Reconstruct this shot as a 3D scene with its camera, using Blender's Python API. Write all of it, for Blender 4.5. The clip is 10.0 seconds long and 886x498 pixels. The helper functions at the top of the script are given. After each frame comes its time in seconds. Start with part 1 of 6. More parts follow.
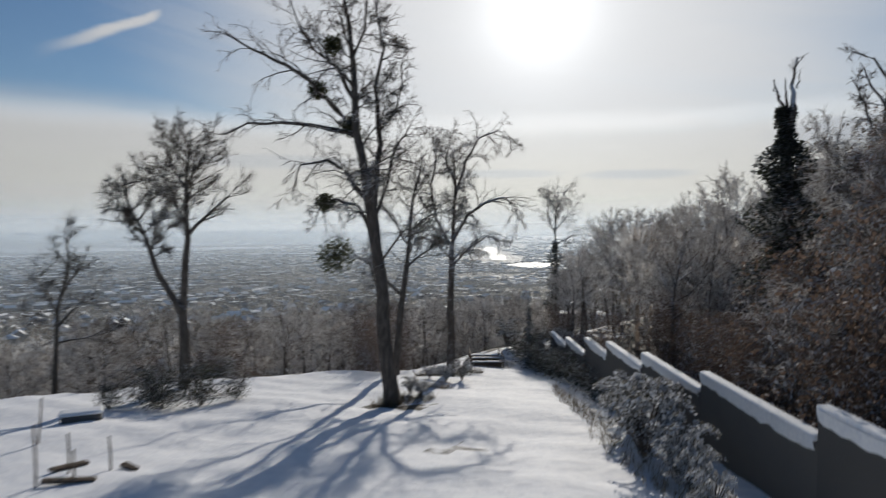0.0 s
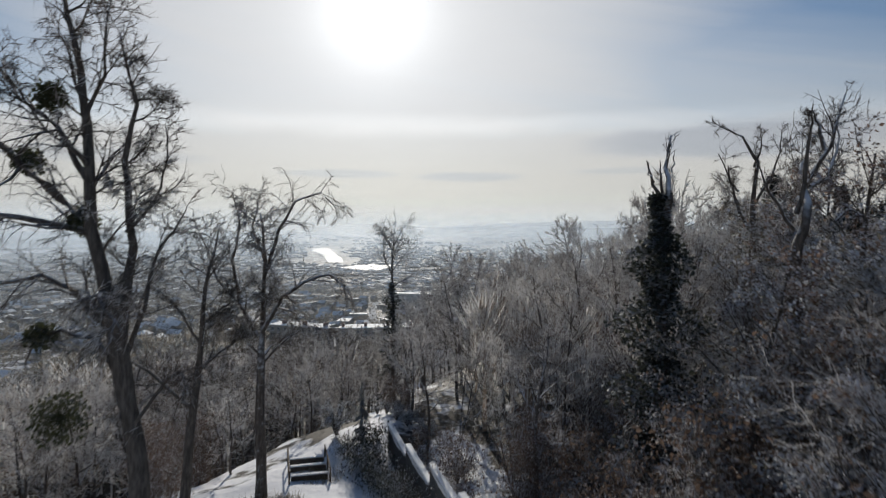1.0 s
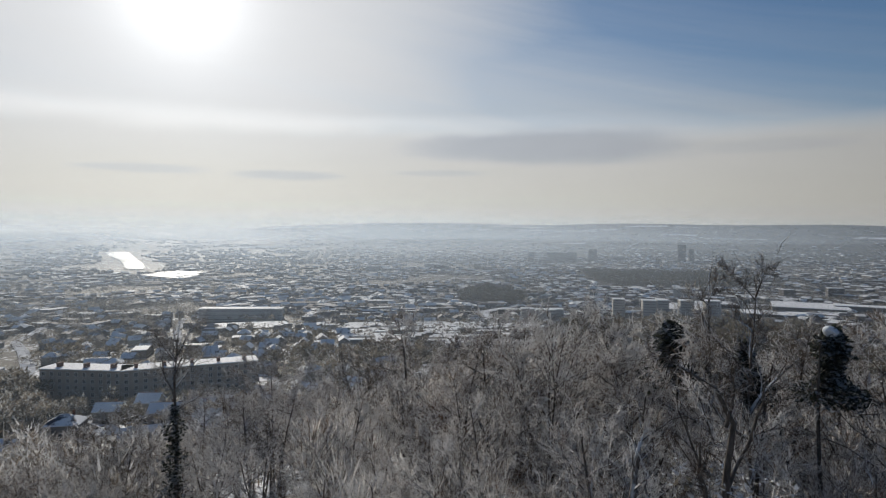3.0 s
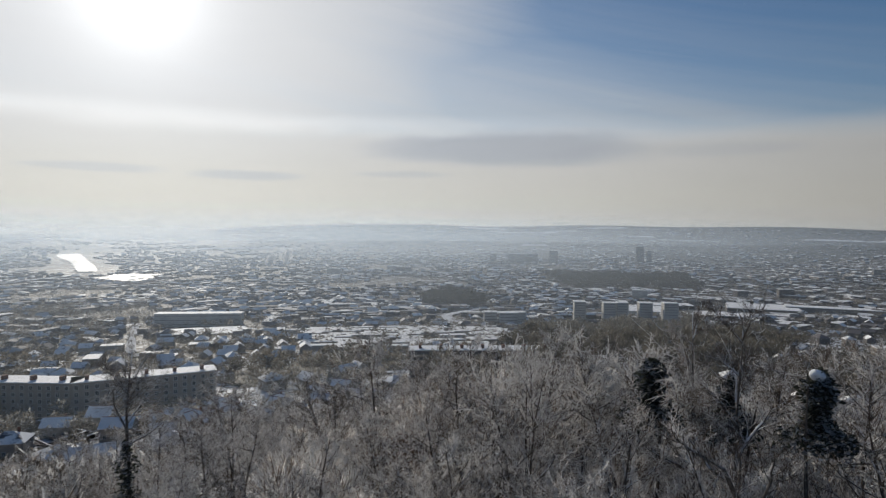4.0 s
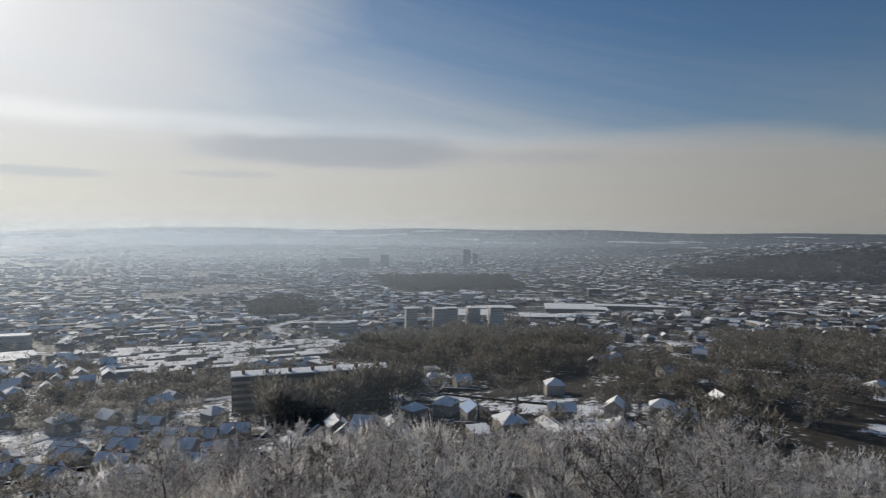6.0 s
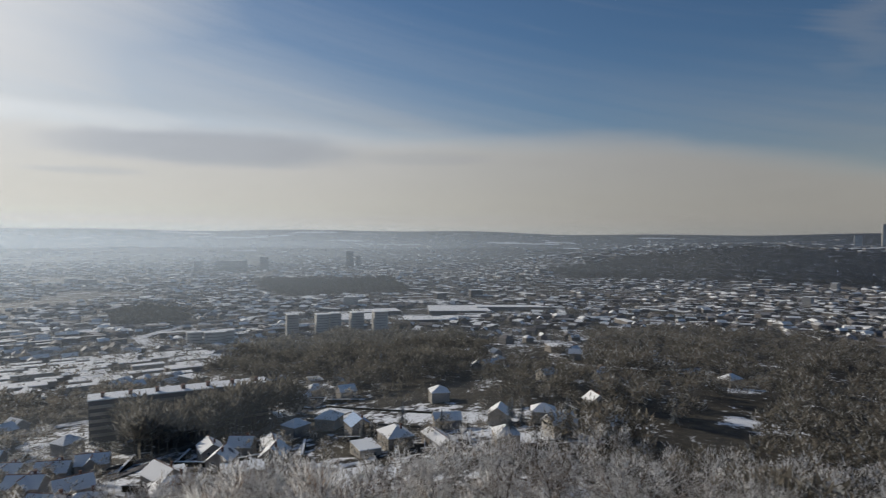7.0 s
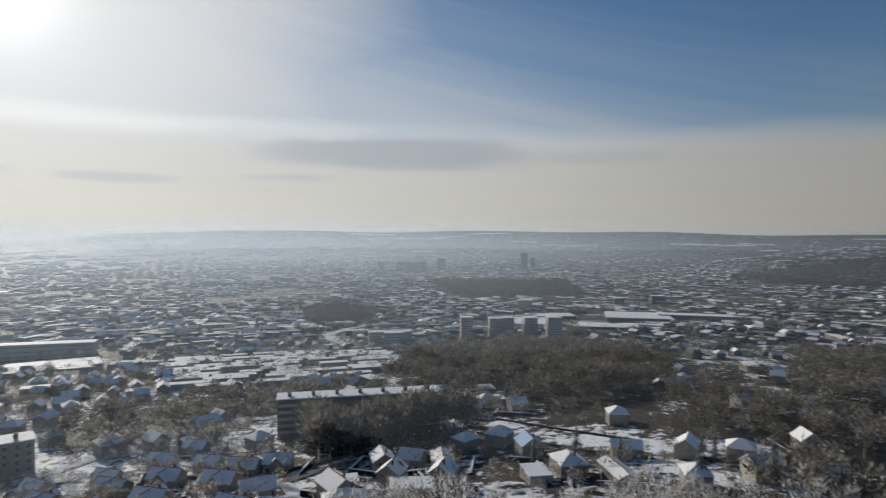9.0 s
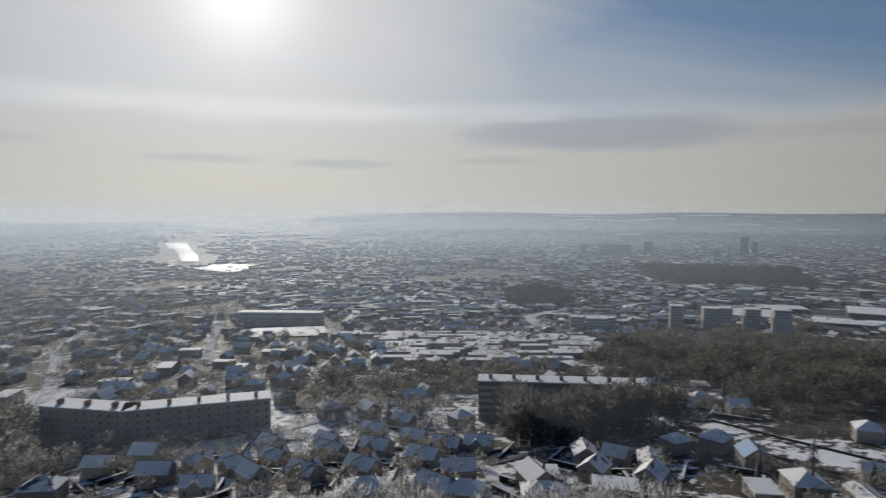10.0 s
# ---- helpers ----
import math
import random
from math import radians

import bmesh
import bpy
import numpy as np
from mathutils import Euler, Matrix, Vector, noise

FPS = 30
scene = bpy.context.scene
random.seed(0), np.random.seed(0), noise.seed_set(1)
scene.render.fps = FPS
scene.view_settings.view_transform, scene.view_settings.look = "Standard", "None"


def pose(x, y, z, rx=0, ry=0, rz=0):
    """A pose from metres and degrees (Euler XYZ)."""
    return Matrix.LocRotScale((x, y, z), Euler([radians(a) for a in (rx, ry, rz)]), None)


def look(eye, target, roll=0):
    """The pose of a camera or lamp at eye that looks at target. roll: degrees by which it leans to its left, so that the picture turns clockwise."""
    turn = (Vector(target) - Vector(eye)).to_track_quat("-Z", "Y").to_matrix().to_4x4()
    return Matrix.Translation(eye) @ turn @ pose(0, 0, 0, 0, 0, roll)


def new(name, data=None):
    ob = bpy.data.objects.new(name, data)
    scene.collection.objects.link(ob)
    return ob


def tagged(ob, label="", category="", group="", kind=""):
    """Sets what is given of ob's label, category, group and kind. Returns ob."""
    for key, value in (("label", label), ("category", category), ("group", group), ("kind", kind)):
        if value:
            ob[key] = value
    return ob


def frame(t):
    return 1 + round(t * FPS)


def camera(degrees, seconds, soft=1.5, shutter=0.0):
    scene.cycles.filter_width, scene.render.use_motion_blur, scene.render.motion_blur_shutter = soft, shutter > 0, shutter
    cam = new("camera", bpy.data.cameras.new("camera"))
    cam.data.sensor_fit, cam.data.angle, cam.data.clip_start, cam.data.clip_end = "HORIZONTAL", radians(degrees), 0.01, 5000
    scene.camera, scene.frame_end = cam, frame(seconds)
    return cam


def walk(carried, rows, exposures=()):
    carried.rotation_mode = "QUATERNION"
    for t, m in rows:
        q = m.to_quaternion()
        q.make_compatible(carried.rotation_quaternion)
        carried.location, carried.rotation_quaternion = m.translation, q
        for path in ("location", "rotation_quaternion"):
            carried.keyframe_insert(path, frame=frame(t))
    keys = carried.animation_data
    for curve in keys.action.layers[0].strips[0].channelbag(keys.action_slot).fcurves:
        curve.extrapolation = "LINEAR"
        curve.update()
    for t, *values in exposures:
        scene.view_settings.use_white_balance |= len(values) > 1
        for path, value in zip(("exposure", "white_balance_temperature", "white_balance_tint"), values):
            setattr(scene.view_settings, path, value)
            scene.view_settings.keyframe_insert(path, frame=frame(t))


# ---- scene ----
cam = camera(70.3, 10.0, soft=1.2, shutter=0.3)
# seconds, place, heading east of north, pitch, roll
PATH = [
    (0, 0.00, -0.00, 9.97, 0.00, -2.01, -0.07),
    (0.25, 0.36, 2.35, 11.20, 5.95, -1.99, 0.01),
    (0.5, 0.72, 4.70, 12.43, 11.82, -1.97, 0.08),
    (0.7, 1.05, 6.29, 13.37, 13.45, -1.98, 0.07),
    (1, 1.53, 8.66, 14.77, 14.76, -1.99, 0.07),
    (1.5, 2.40, 12.49, 17.19, 17.41, -1.92, 0.47),
    (2, 4.20, 16.83, 19.83, 21.94, -2.00, 0.12),
    (2.5, 6.03, 20.70, 22.44, 26.97, -1.99, 0.35),
    (2.7, 6.45, 21.90, 23.30, 29.00, -1.96, 0.36),
    (3.8, 6.85, 24.55, 25.75, 33.45, -1.82, 0.45),
    (4, 7.09, 25.15, 26.18, 34.44, -1.79, 0.46),
    (4.5, 8.44, 26.90, 27.34, 37.20, -1.70, 0.43),
    (5, 10.08, 28.88, 28.62, 40.15, -1.62, 0.41),
    (5.5, 11.61, 30.60, 29.85, 44.47, -1.54, 0.38),
    (5.7, 12.17, 31.08, 30.35, 46.50, -1.51, 0.38),
    (6.8, 15.41, 33.77, 33.23, 58.20, -1.34, 0.34),
    (7, 15.98, 34.24, 33.73, 60.29, -1.31, 0.34),
    (7.5, 17.75, 34.96, 34.97, 66.78, -1.30, 0.21),
    (7.75, 18.48, 35.72, 35.44, 67.75, -1.28, 0.23),
    (8, 19.22, 36.48, 35.91, 65.91, -1.27, 0.26),
    (8.5, 22.06, 38.11, 36.21, 54.26, -1.26, 0.19),
    (9, 24.39, 39.51, 36.77, 44.48, -1.33, 0.20),
    (9.5, 25.91, 41.62, 37.13, 35.41, -1.84, 0.26),
    (10, 27.68, 44.68, 37.13, 26.28, -3.06, 0.24),
]


def aim(x, y, z, yaw, pitch, roll):
    return pose(x, y, z, 90 + pitch, 0, -yaw) @ pose(0, 0, 0, 0, 0, roll)


walk(cam, [(t, aim(*p)) for t, *p in PATH],
     [(0, 0.0), (9.3, 0.0), (9.6, -0.07), (10, -0.23)])

# ---- world, sun ----
SUN_AZ, SUN_EL = 8.6, 18.6
SUN_DIR = Vector((math.sin(radians(SUN_AZ)) * math.cos(radians(SUN_EL)),
                  math.cos(radians(SUN_AZ)) * math.cos(radians(SUN_EL)), math.sin(radians(SUN_EL))))
sun = new("sun", bpy.data.lights.new("sun", "SUN"))
sun.data.energy, sun.data.angle, sun.data.color = 3.4, radians(0.6), (1.0, 0.93, 0.82)
sun.matrix_world = look(SUN_DIR * 200, (0, 0, 0))


class Nodes:
    """Short-hand for building a node tree."""

    def __init__(self, tree):
        self.tree = tree
        tree.nodes.clear()

    def add(self, kind, _out=0, **ins):
        n = self.tree.nodes.new(kind)
        if "p_operation" in ins:
            n.operation = ins["p_operation"]
        if "p_use_clamp" in ins:
            n.use_clamp = ins["p_use_clamp"]
        if "p_interpolation_type" in ins:
            n.interpolation_type = ins["p_interpolation_type"]
        if "p_attribute_name" in ins:
            n.attribute_name = ins["p_attribute_name"]
        if "p_sky_type" in ins:
            n.sky_type = ins["p_sky_type"]
        if "p_sun_disc" in ins:
            n.sun_disc = ins["p_sun_disc"]
        if "p_sun_elevation" in ins:
            n.sun_elevation = ins["p_sun_elevation"]
        if "p_sun_rotation" in ins:
            n.sun_rotation = ins["p_sun_rotation"]
        if "p_air_density" in ins:
            n.air_density = ins["p_air_density"]
        if "p_dust_density" in ins:
            n.dust_density = ins["p_dust_density"]
        if "p_ozone_density" in ins:
            n.ozone_density = ins["p_ozone_density"]
        for k, v in ins.items():
            if k.startswith("p_"):
                continue
            sock = n.inputs[int(k[1:])] if k[0] == "i" and k[1:].isdigit() else n.inputs[k.replace("_", " ")]
            self.put(sock, v)
        return n.outputs[_out]

    def put(self, sock, v):
        if isinstance(v, bpy.types.NodeSocket):
            self.tree.links.new(v, sock)
        else:
            sock.default_value = v

    def math(self, op, a, b=0.0, clamp=False):
        return self.add("ShaderNodeMath", i0=a, i1=b, p_operation=op, p_use_clamp=clamp)

    def vmath(self, op, a, b=(0, 0, 0), out=0):
        return self.add("ShaderNodeVectorMath", out, i0=a, i1=b, p_operation=op)

    def step(self, v, lo, hi, to0=0.0, to1=1.0):
        return self.add("ShaderNodeMapRange", Value=v, From_Min=lo, From_Max=hi, To_Min=to0, To_Max=to1,
                        p_interpolation_type="SMOOTHSTEP")

    def mix(self, f, a, b, blend="MIX"):
        n = self.tree.nodes.new("ShaderNodeMix")
        n.data_type, n.blend_type = "RGBA", blend
        self.put(n.inputs[0], f)
        for s, v in ((n.inputs[6], a), (n.inputs[7], b)):
            self.put(s, v if isinstance(v, bpy.types.NodeSocket) else (*v, 1) if len(v) == 3 else v)
        return n.outputs[2]

    def noise(self, vec, scale, detail=3.0, rough=0.55, out=0):
        return self.add("ShaderNodeTexNoise", out, Vector=vec, Scale=scale, Detail=detail, Roughness=rough)


world = bpy.data.worlds.new("winter_sky")
scene.world = world
world.use_nodes = True
w = Nodes(world.node_tree)
direction = w.vmath("NORMALIZE", w.add("ShaderNodeTexCoord", 0))
split = w.tree.nodes.new("ShaderNodeSeparateXYZ")
w.put(split.inputs[0], direction)
sx, sy, sz = split.outputs
sky = w.add("ShaderNodeTexSky", p_sky_type="NISHITA", p_sun_disc=False, p_sun_elevation=radians(SUN_EL),
            p_sun_rotation=radians(SUN_AZ), p_air_density=1.0, p_dust_density=0.6, p_ozone_density=2.0)
sky = w.mix(1.0, sky, (0.040, 0.052, 0.064), "MULTIPLY")
near_sun = w.math("MAXIMUM", w.vmath("DOT_PRODUCT", direction, tuple(SUN_DIR), 1), 0.0)
# east of north, as an angle
heading = w.math("ARCTAN2", sx, sy)
flat = w.add("ShaderNodeCombineXYZ", X=w.math("MULTIPLY", heading, 2.2), Y=w.math("MULTIPLY", sz, 26.0), Z=0.3)
broad = w.add("ShaderNodeCombineXYZ", X=w.math("MULTIPLY", heading, 2.4), Y=w.math("MULTIPLY", sz, 9.0), Z=1.7)
slant = w.add("ShaderNodeCombineXYZ", X=w.math("ADD", w.math("MULTIPLY", heading, 2.0), w.math("MULTIPLY", sz, 5.0)), Y=w.math("ADD", w.math("MULTIPLY", sz, 22.0), w.math("MULTIPLY", heading, 4.5)), Z=4.1)
wisps = w.noise(broad, 1.5, 5.0, 0.55)
fine = w.noise(flat, 4.0, 4.0, 0.6)
feathers = w.noise(slant, 1.1, 5.0, 0.6)
ragged = w.math("ADD", sz, w.math("MULTIPLY", w.math("SUBTRACT", wisps, 0.5), 0.036))
# bank of pale cloud above the horizon, lower towards the east
top = w.math("SUBTRACT", 0.172, w.math("MULTIPLY", w.math("MAXIMUM", w.math("SUBTRACT", heading, 0.8), 0.0), 0.04))
top = w.math("SUBTRACT", top, w.math("MULTIPLY", w.math("MAXIMUM", w.math("SUBTRACT", heading, 1.4), 0.0), 0.13))
rel = w.math("SUBTRACT", ragged, top)
bank = w.step(rel, -0.04, 0.03, 1.0, 0.0)
# thin veil that spreads from the sun, feathered where it thins out
veil_edge = w.math("ADD", near_sun, w.math("MULTIPLY", w.math("SUBTRACT", feathers, 0.5), 0.10))
veil = w.step(veil_edge, 0.80, 1.0)
wedge_top = w.add("ShaderNodeMapRange", Value=heading, From_Min=0.10, From_Max=1.25, To_Min=0.44, To_Max=0.16)
wedge = w.step(w.math("SUBTRACT", w.math("ADD", sz, w.math("MULTIPLY", w.math("SUBTRACT", feathers, 0.5), 0.20)), wedge_top), -0.26, 0.14, 1.0, 0.0)
wedge = w.math("MULTIPLY", wedge, w.step(heading, -0.25, 0.1))
veil = w.math("MAXIMUM", veil, w.math("MULTIPLY", wedge, 0.90))
streak = w.math("MULTIPLY", w.step(feathers, 0.55, 0.80), 0.14)
line = w.math("ADD", 0.243, w.math("MULTIPLY", w.math("ADD", heading, 0.541), 0.45))
cirrus = w.math("MULTIPLY", w.step(w.math("ABSOLUTE", w.math("SUBTRACT", ragged, w.math("SUBTRACT", line, 0.004))), 0.002, 0.013, 1.0, 0.0),
                w.math("MULTIPLY", w.step(heading, -0.58, -0.48), w.step(heading, -0.405, -0.43)))


def patch(at, wide, up, tall, fray=0.9):
    """A long flat patch of cloud with frayed ends."""
    dx = w.math("DIVIDE", w.math("SUBTRACT", heading, radians(at)), radians(wide))
    dz = w.math("DIVIDE", w.math("SUBTRACT", w.math("ADD", sz, w.math("MULTIPLY", w.math("SUBTRACT", fine, 0.5), tall * 0.8)), up), tall)
    r2 = w.math("ADD", w.math("MULTIPLY", dx, dx), w.math("MULTIPLY", dz, dz))
    return w.step(w.math("ADD", r2, w.math("MULTIPLY", w.math("SUBTRACT", wisps, 0.5), fray)), 0.15, 1.25, 1.0, 0.0)


small = patch(88.5, 4.5, 0.084, 0.013)
smear = w.math("MULTIPLY", w.step(w.math("ABSOLUTE", w.math("SUBTRACT", w.math("ADD", heading, w.math("MULTIPLY", w.math("SUBTRACT", feathers, 0.5), 0.34)), w.math("ADD", 1.52, w.math("MULTIPLY", sz, 0.5)))), 0.0, 0.085, 1.0, 0.0), w.math("MULTIPLY", w.step(sz, 0.13, 0.27), 0.24))
streak = w.math("MAXIMUM", streak, w.math("MAXIMUM", w.math("MULTIPLY", cirrus, 0.95), w.math("MAXIMUM", w.math("MULTIPLY", small, 0.6), smear)))
cover = w.math("MAXIMUM", w.math("MULTIPLY", bank, 0.94), w.math("MAXIMUM", w.math("MULTIPLY", veil, 0.96), streak))
# cloud brightness: brighter near the sun, grey underside of the long flat bank
lit = w.math("ADD", 0.47, w.math("MULTIPLY", w.math("POWER", near_sun, 5.0), 0.24))
under = w.math("MULTIPLY", patch(41.0, 14.0, 0.127, 0.030, 1.5), 0.22)
for at, wide, up, tall, dark in ((17.0, 5.0, 0.079, 0.008, 0.15), (5.5, 5.5, 0.083, 0.007, 0.12), (31.0, 5.0, 0.086, 0.006, 0.10), (58.0, 7.0, 0.118, 0.010, 0.07), (-14.0, 9.0, 0.10, 0.012, 0.10)):
    under = w.math("MAXIMUM", under, w.math("MULTIPLY", patch(at, wide, up, tall), dark))
lit = w.math("MULTIPLY", lit, w.math("SUBTRACT", 1.0, under))
rim = w.math("MULTIPLY", w.math("MULTIPLY", w.step(rel, -0.040, -0.012), w.step(rel, 0.012, -0.010)), w.step(heading, 1.35, 0.35, 0.35, 1.0))
lit = w.math("ADD", lit, w.math("MULTIPLY", w.math("MULTIPLY", rim, w.step(wisps, 0.3, 0.6, 0.4, 1.0)), 0.13))
lit = w.math("ADD", lit, w.math("MULTIPLY", w.math("SUBTRACT", fine, 0.5), 0.05))
# the cloud greys towards the east
lit = w.math("MULTIPLY", lit, w.step(heading, 0.75, 1.6, 1.0, 0.66))
warm = w.mix(w.step(sz, 0.0, 0.22), (1.02, 0.965, 0.865), (0.97, 0.98, 1.0))
warm = w.mix(w.math("MULTIPLY", under, 3.0), warm, (0.90, 0.96, 1.08))
cloud = w.mix(1.0, warm, w.add("ShaderNodeCombineColor", Red=lit, Green=lit, Blue=lit), "MULTIPLY")
colour = w.mix(cover, sky, cloud)
glow = w.math("ADD", w.math("MULTIPLY", w.math("POWER", near_sun, 300.0), 0.42),
              w.math("MULTIPLY", w.math("POWER", near_sun, 40.0), 0.15))
glow = w.add("ShaderNodeCombineColor", Red=glow, Green=glow, Blue=glow)
colour = w.mix(1.0, colour, glow, "ADD")
w.put(w.tree.nodes.new("ShaderNodeOutputWorld").inputs[0], w.add("ShaderNodeBackground", Color=colour, Strength=1.0))


# ---- materials ----
def material(name, make):
    m = bpy.data.materials.new(name)
    m.use_nodes = True
    n = Nodes(m.node_tree)
    out = n.tree.nodes.new("ShaderNodeOutputMaterial")
    n.put(out.inputs[0], make(n))
    return m


def principled(n, colour, rough=0.85, bump=None, strength=0.4, dist=0.05, gloss=0.12, **more):
    more["Specular_IOR_Level"] = gloss
    if bump is not None:
        more["Normal"] = n.add("ShaderNodeBump", Height=bump, Strength=strength, Distance=dist)
    return n.add("ShaderNodeBsdfPrincipled", Base_Color=colour, Roughness=rough, **more)


def where(n):
    return n.add("ShaderNodeNewGeometry", 0)


def upness(n):
    s = n.tree.nodes.new("ShaderNodeSeparateXYZ")
    n.put(s.inputs[0], n.add("ShaderNodeNewGeometry", 1))
    return s.outputs[2]


def ground_surface(n):
    p = where(n)
    snowy = n.add("ShaderNodeAttribute", 2, p_attribute_name="snow")
    big, mid, fine_n = n.noise(p, 0.035, 5.0, 0.6), n.noise(p, 0.25, 5.0, 0.65), n.noise(p, 2.2, 4.0)
    s = n.math("ADD", snowy, n.math("MULTIPLY", n.math("SUBTRACT", big, 0.5), 0.9))
    s = n.math("ADD", s, n.math("MULTIPLY", n.math("SUBTRACT", mid, 0.5), 1.1))
    s = n.step(s, 0.44, 0.56)
    soil = n.mix(n.step(mid, 0.35, 0.65), (0.035, 0.030, 0.026), (0.075, 0.066, 0.048))
    soil = n.mix(n.math("MULTIPLY", n.step(fine_n, 0.5, 0.8), 0.5), soil, (0.11, 0.095, 0.075))
    snow = n.mix(n.step(fine_n, 0.3, 0.7), (0.74, 0.76, 0.80), (0.84, 0.85, 0.87))
    h = n.math("ADD", n.math("MULTIPLY", mid, 1.5), n.math("MULTIPLY", fine_n, 0.35))
    return principled(n, n.mix(s, soil, snow), 0.75, h, 0.5, 0.25)


def snow_surface(dirt=0.15):
    def make(n):
        p = where(n)
        a, b = n.noise(p, 0.5, 4.0), n.noise(p, 7.0, 3.0)
        c = n.mix(n.step(b, 0.3, 0.7), (0.76, 0.78, 0.81), (0.86, 0.87, 0.88))
        c = n.mix(n.math("MULTIPLY", n.step(a, 0.55, 0.75), dirt), c, (0.30, 0.28, 0.26))
        return principled(n, c, 0.7, n.math("ADD", a, n.math("MULTIPLY", b, 0.3)), 0.4, 0.12)
    return make


def roof_surface(n):
    # snow on tiles, thin enough in places to let them show
    p = where(n)
    r = n.add("ShaderNodeObjectInfo", 5)
    i = n.add("ShaderNodeNewGeometry", 8)
    r = n.math("FRACT", n.math("ADD", r, i))
    a, b = n.noise(p, 0.35, 4.0, 0.6), n.noise(p, 3.0, 3.0)
    bare = n.step(n.math("ADD", a, n.math("MULTIPLY", r, 0.28)), 0.78, 0.92)
    tile = n.mix(r, (0.10, 0.065, 0.05), (0.12, 0.12, 0.13))
    snow = n.mix(n.step(b, 0.3, 0.7), (0.84, 0.83, 0.81), (0.91, 0.90, 0.89))
    return principled(n, n.mix(bare, snow, tile), 0.7, b, 0.3, 0.1)


def wall_surface(a, b, scale=0.6):
    def make(n):
        p = where(n)
        r = n.math("FRACT", n.math("ADD", n.add("ShaderNodeObjectInfo", 5), n.add("ShaderNodeNewGeometry", 8)))
        c = n.mix(r, a, b)
        s = n.noise(p, scale, 4.0, 0.6)
        f = n.noise(p, 9.0, 3.0)
        c = n.mix(n.math("MULTIPLY", n.step(s, 0.45, 0.75), 0.35), c, (0.10, 0.095, 0.09))
        return principled(n, c, 0.9, f, 0.3, 0.02)
    return make


def bark_surface(dark, light, frost=0.5, reach=0.25):
    def make(n):
        p = where(n)
        streaks = n.vmath("MULTIPLY", p, (9.0, 9.0, 1.6))
        g, big = n.noise(streaks, 1.0, 4.0, 0.65), n.noise(p, 0.9, 3.0)
        c = n.mix(n.step(g, 0.35, 0.7), dark, light)
        up = n.math("ADD", upness(n), n.math("MULTIPLY", n.math("SUBTRACT", n.noise(p, 5.0, 3.0), 0.5), 1.3))
        f = n.math("MULTIPLY", n.step(up, reach, reach + 0.5), frost)
        f = n.math("MULTIPLY", f, n.step(big, 0.25, 0.6))
        c = n.mix(f, c, (0.80, 0.82, 0.85))
        return principled(n, c, 0.9, g, 0.6, 0.03)
    return make


def twig_surface(wood, frost_colour, frost):
    def make(n):
        p = where(n)
        r = n.add("ShaderNodeNewGeometry", 8)
        tree_r = n.add("ShaderNodeObjectInfo", 5)
        clump = n.noise(p, 0.55, 3.0)
        f = n.math("ADD", n.math("MULTIPLY", n.math("SUBTRACT", clump, 0.5), 1.2), n.math("MULTIPLY", r, 0.6))
        f = n.math("ADD", f, n.math("MULTIPLY", n.math("SUBTRACT", tree_r, 0.5), 0.35))
        f = n.step(n.math("ADD", f, n.math("MULTIPLY", upness(n), 0.15)), 0.75 - frost, 1.15 - frost)
        w2 = n.mix(tree_r, wood, tuple(v * k for v, k in zip(wood, (1.35, 1.25, 1.2))))
        w2 = n.mix(n.step(n.noise(p, 0.13, 2.0), 0.35, 0.65), tuple(v * 0.62 for v in wood), w2)
        c = n.mix(f, w2, frost_colour)
        d = n.add("ShaderNodeBsdfDiffuse", Color=c)
        t = n.add("ShaderNodeBsdfTranslucent", Color=c)
        return n.add("ShaderNodeMixShader", i0=0.5, i1=d, i2=t)
    return make


def leaf_surface(a, b, frost, low=0.45):
    def make(n):
        p = where(n)
        r = n.add("ShaderNodeNewGeometry", 8)
        c = n.mix(r, a, b)
        up = n.math("ADD", n.math("MULTIPLY", upness(n), 1.1), n.math("MULTIPLY", n.math("SUBTRACT", n.noise(p, 1.0, 4.0), 0.5), 1.8))
        c = n.mix(n.math("MULTIPLY", n.step(up, low, low + 0.5), frost), c, (0.78, 0.80, 0.84))
        return n.add("ShaderNodeMixShader", i0=0.4, i1=principled(n, c, 0.65), i2=n.add("ShaderNodeBsdfTranslucent", Color=c))
    return make


def town_roof_surface(n):
    # far roofs: most under snow, some bare or thinly covered
    r = n.add("ShaderNodeNewGeometry", 8)
    a = n.noise(where(n), 0.12, 3.0)
    c = n.mix(n.step(a, 0.35, 0.65), (0.76, 0.75, 0.73), (0.89, 0.88, 0.86))
    c = n.mix(n.step(r, 0.38, 0.75), c, (0.17, 0.155, 0.15))
    return principled(n, c, 0.75, a, 0.2, 0.1)


def plain(colour, rough=0.6, spread=0.25, scale=3.0, metal=0.0):
    def make(n):
        p = where(n)
        s = n.noise(p, scale, 4.0)
        c = n.mix(n.step(s, 0.3, 0.7), tuple(v * (1 - spread) for v in colour), tuple(v * (1 + spread) for v in colour))
        return principled(n, c, rough, s, 0.2, 0.02, 0.5 if rough < 0.4 else 0.12, Metallic=metal)
    return make


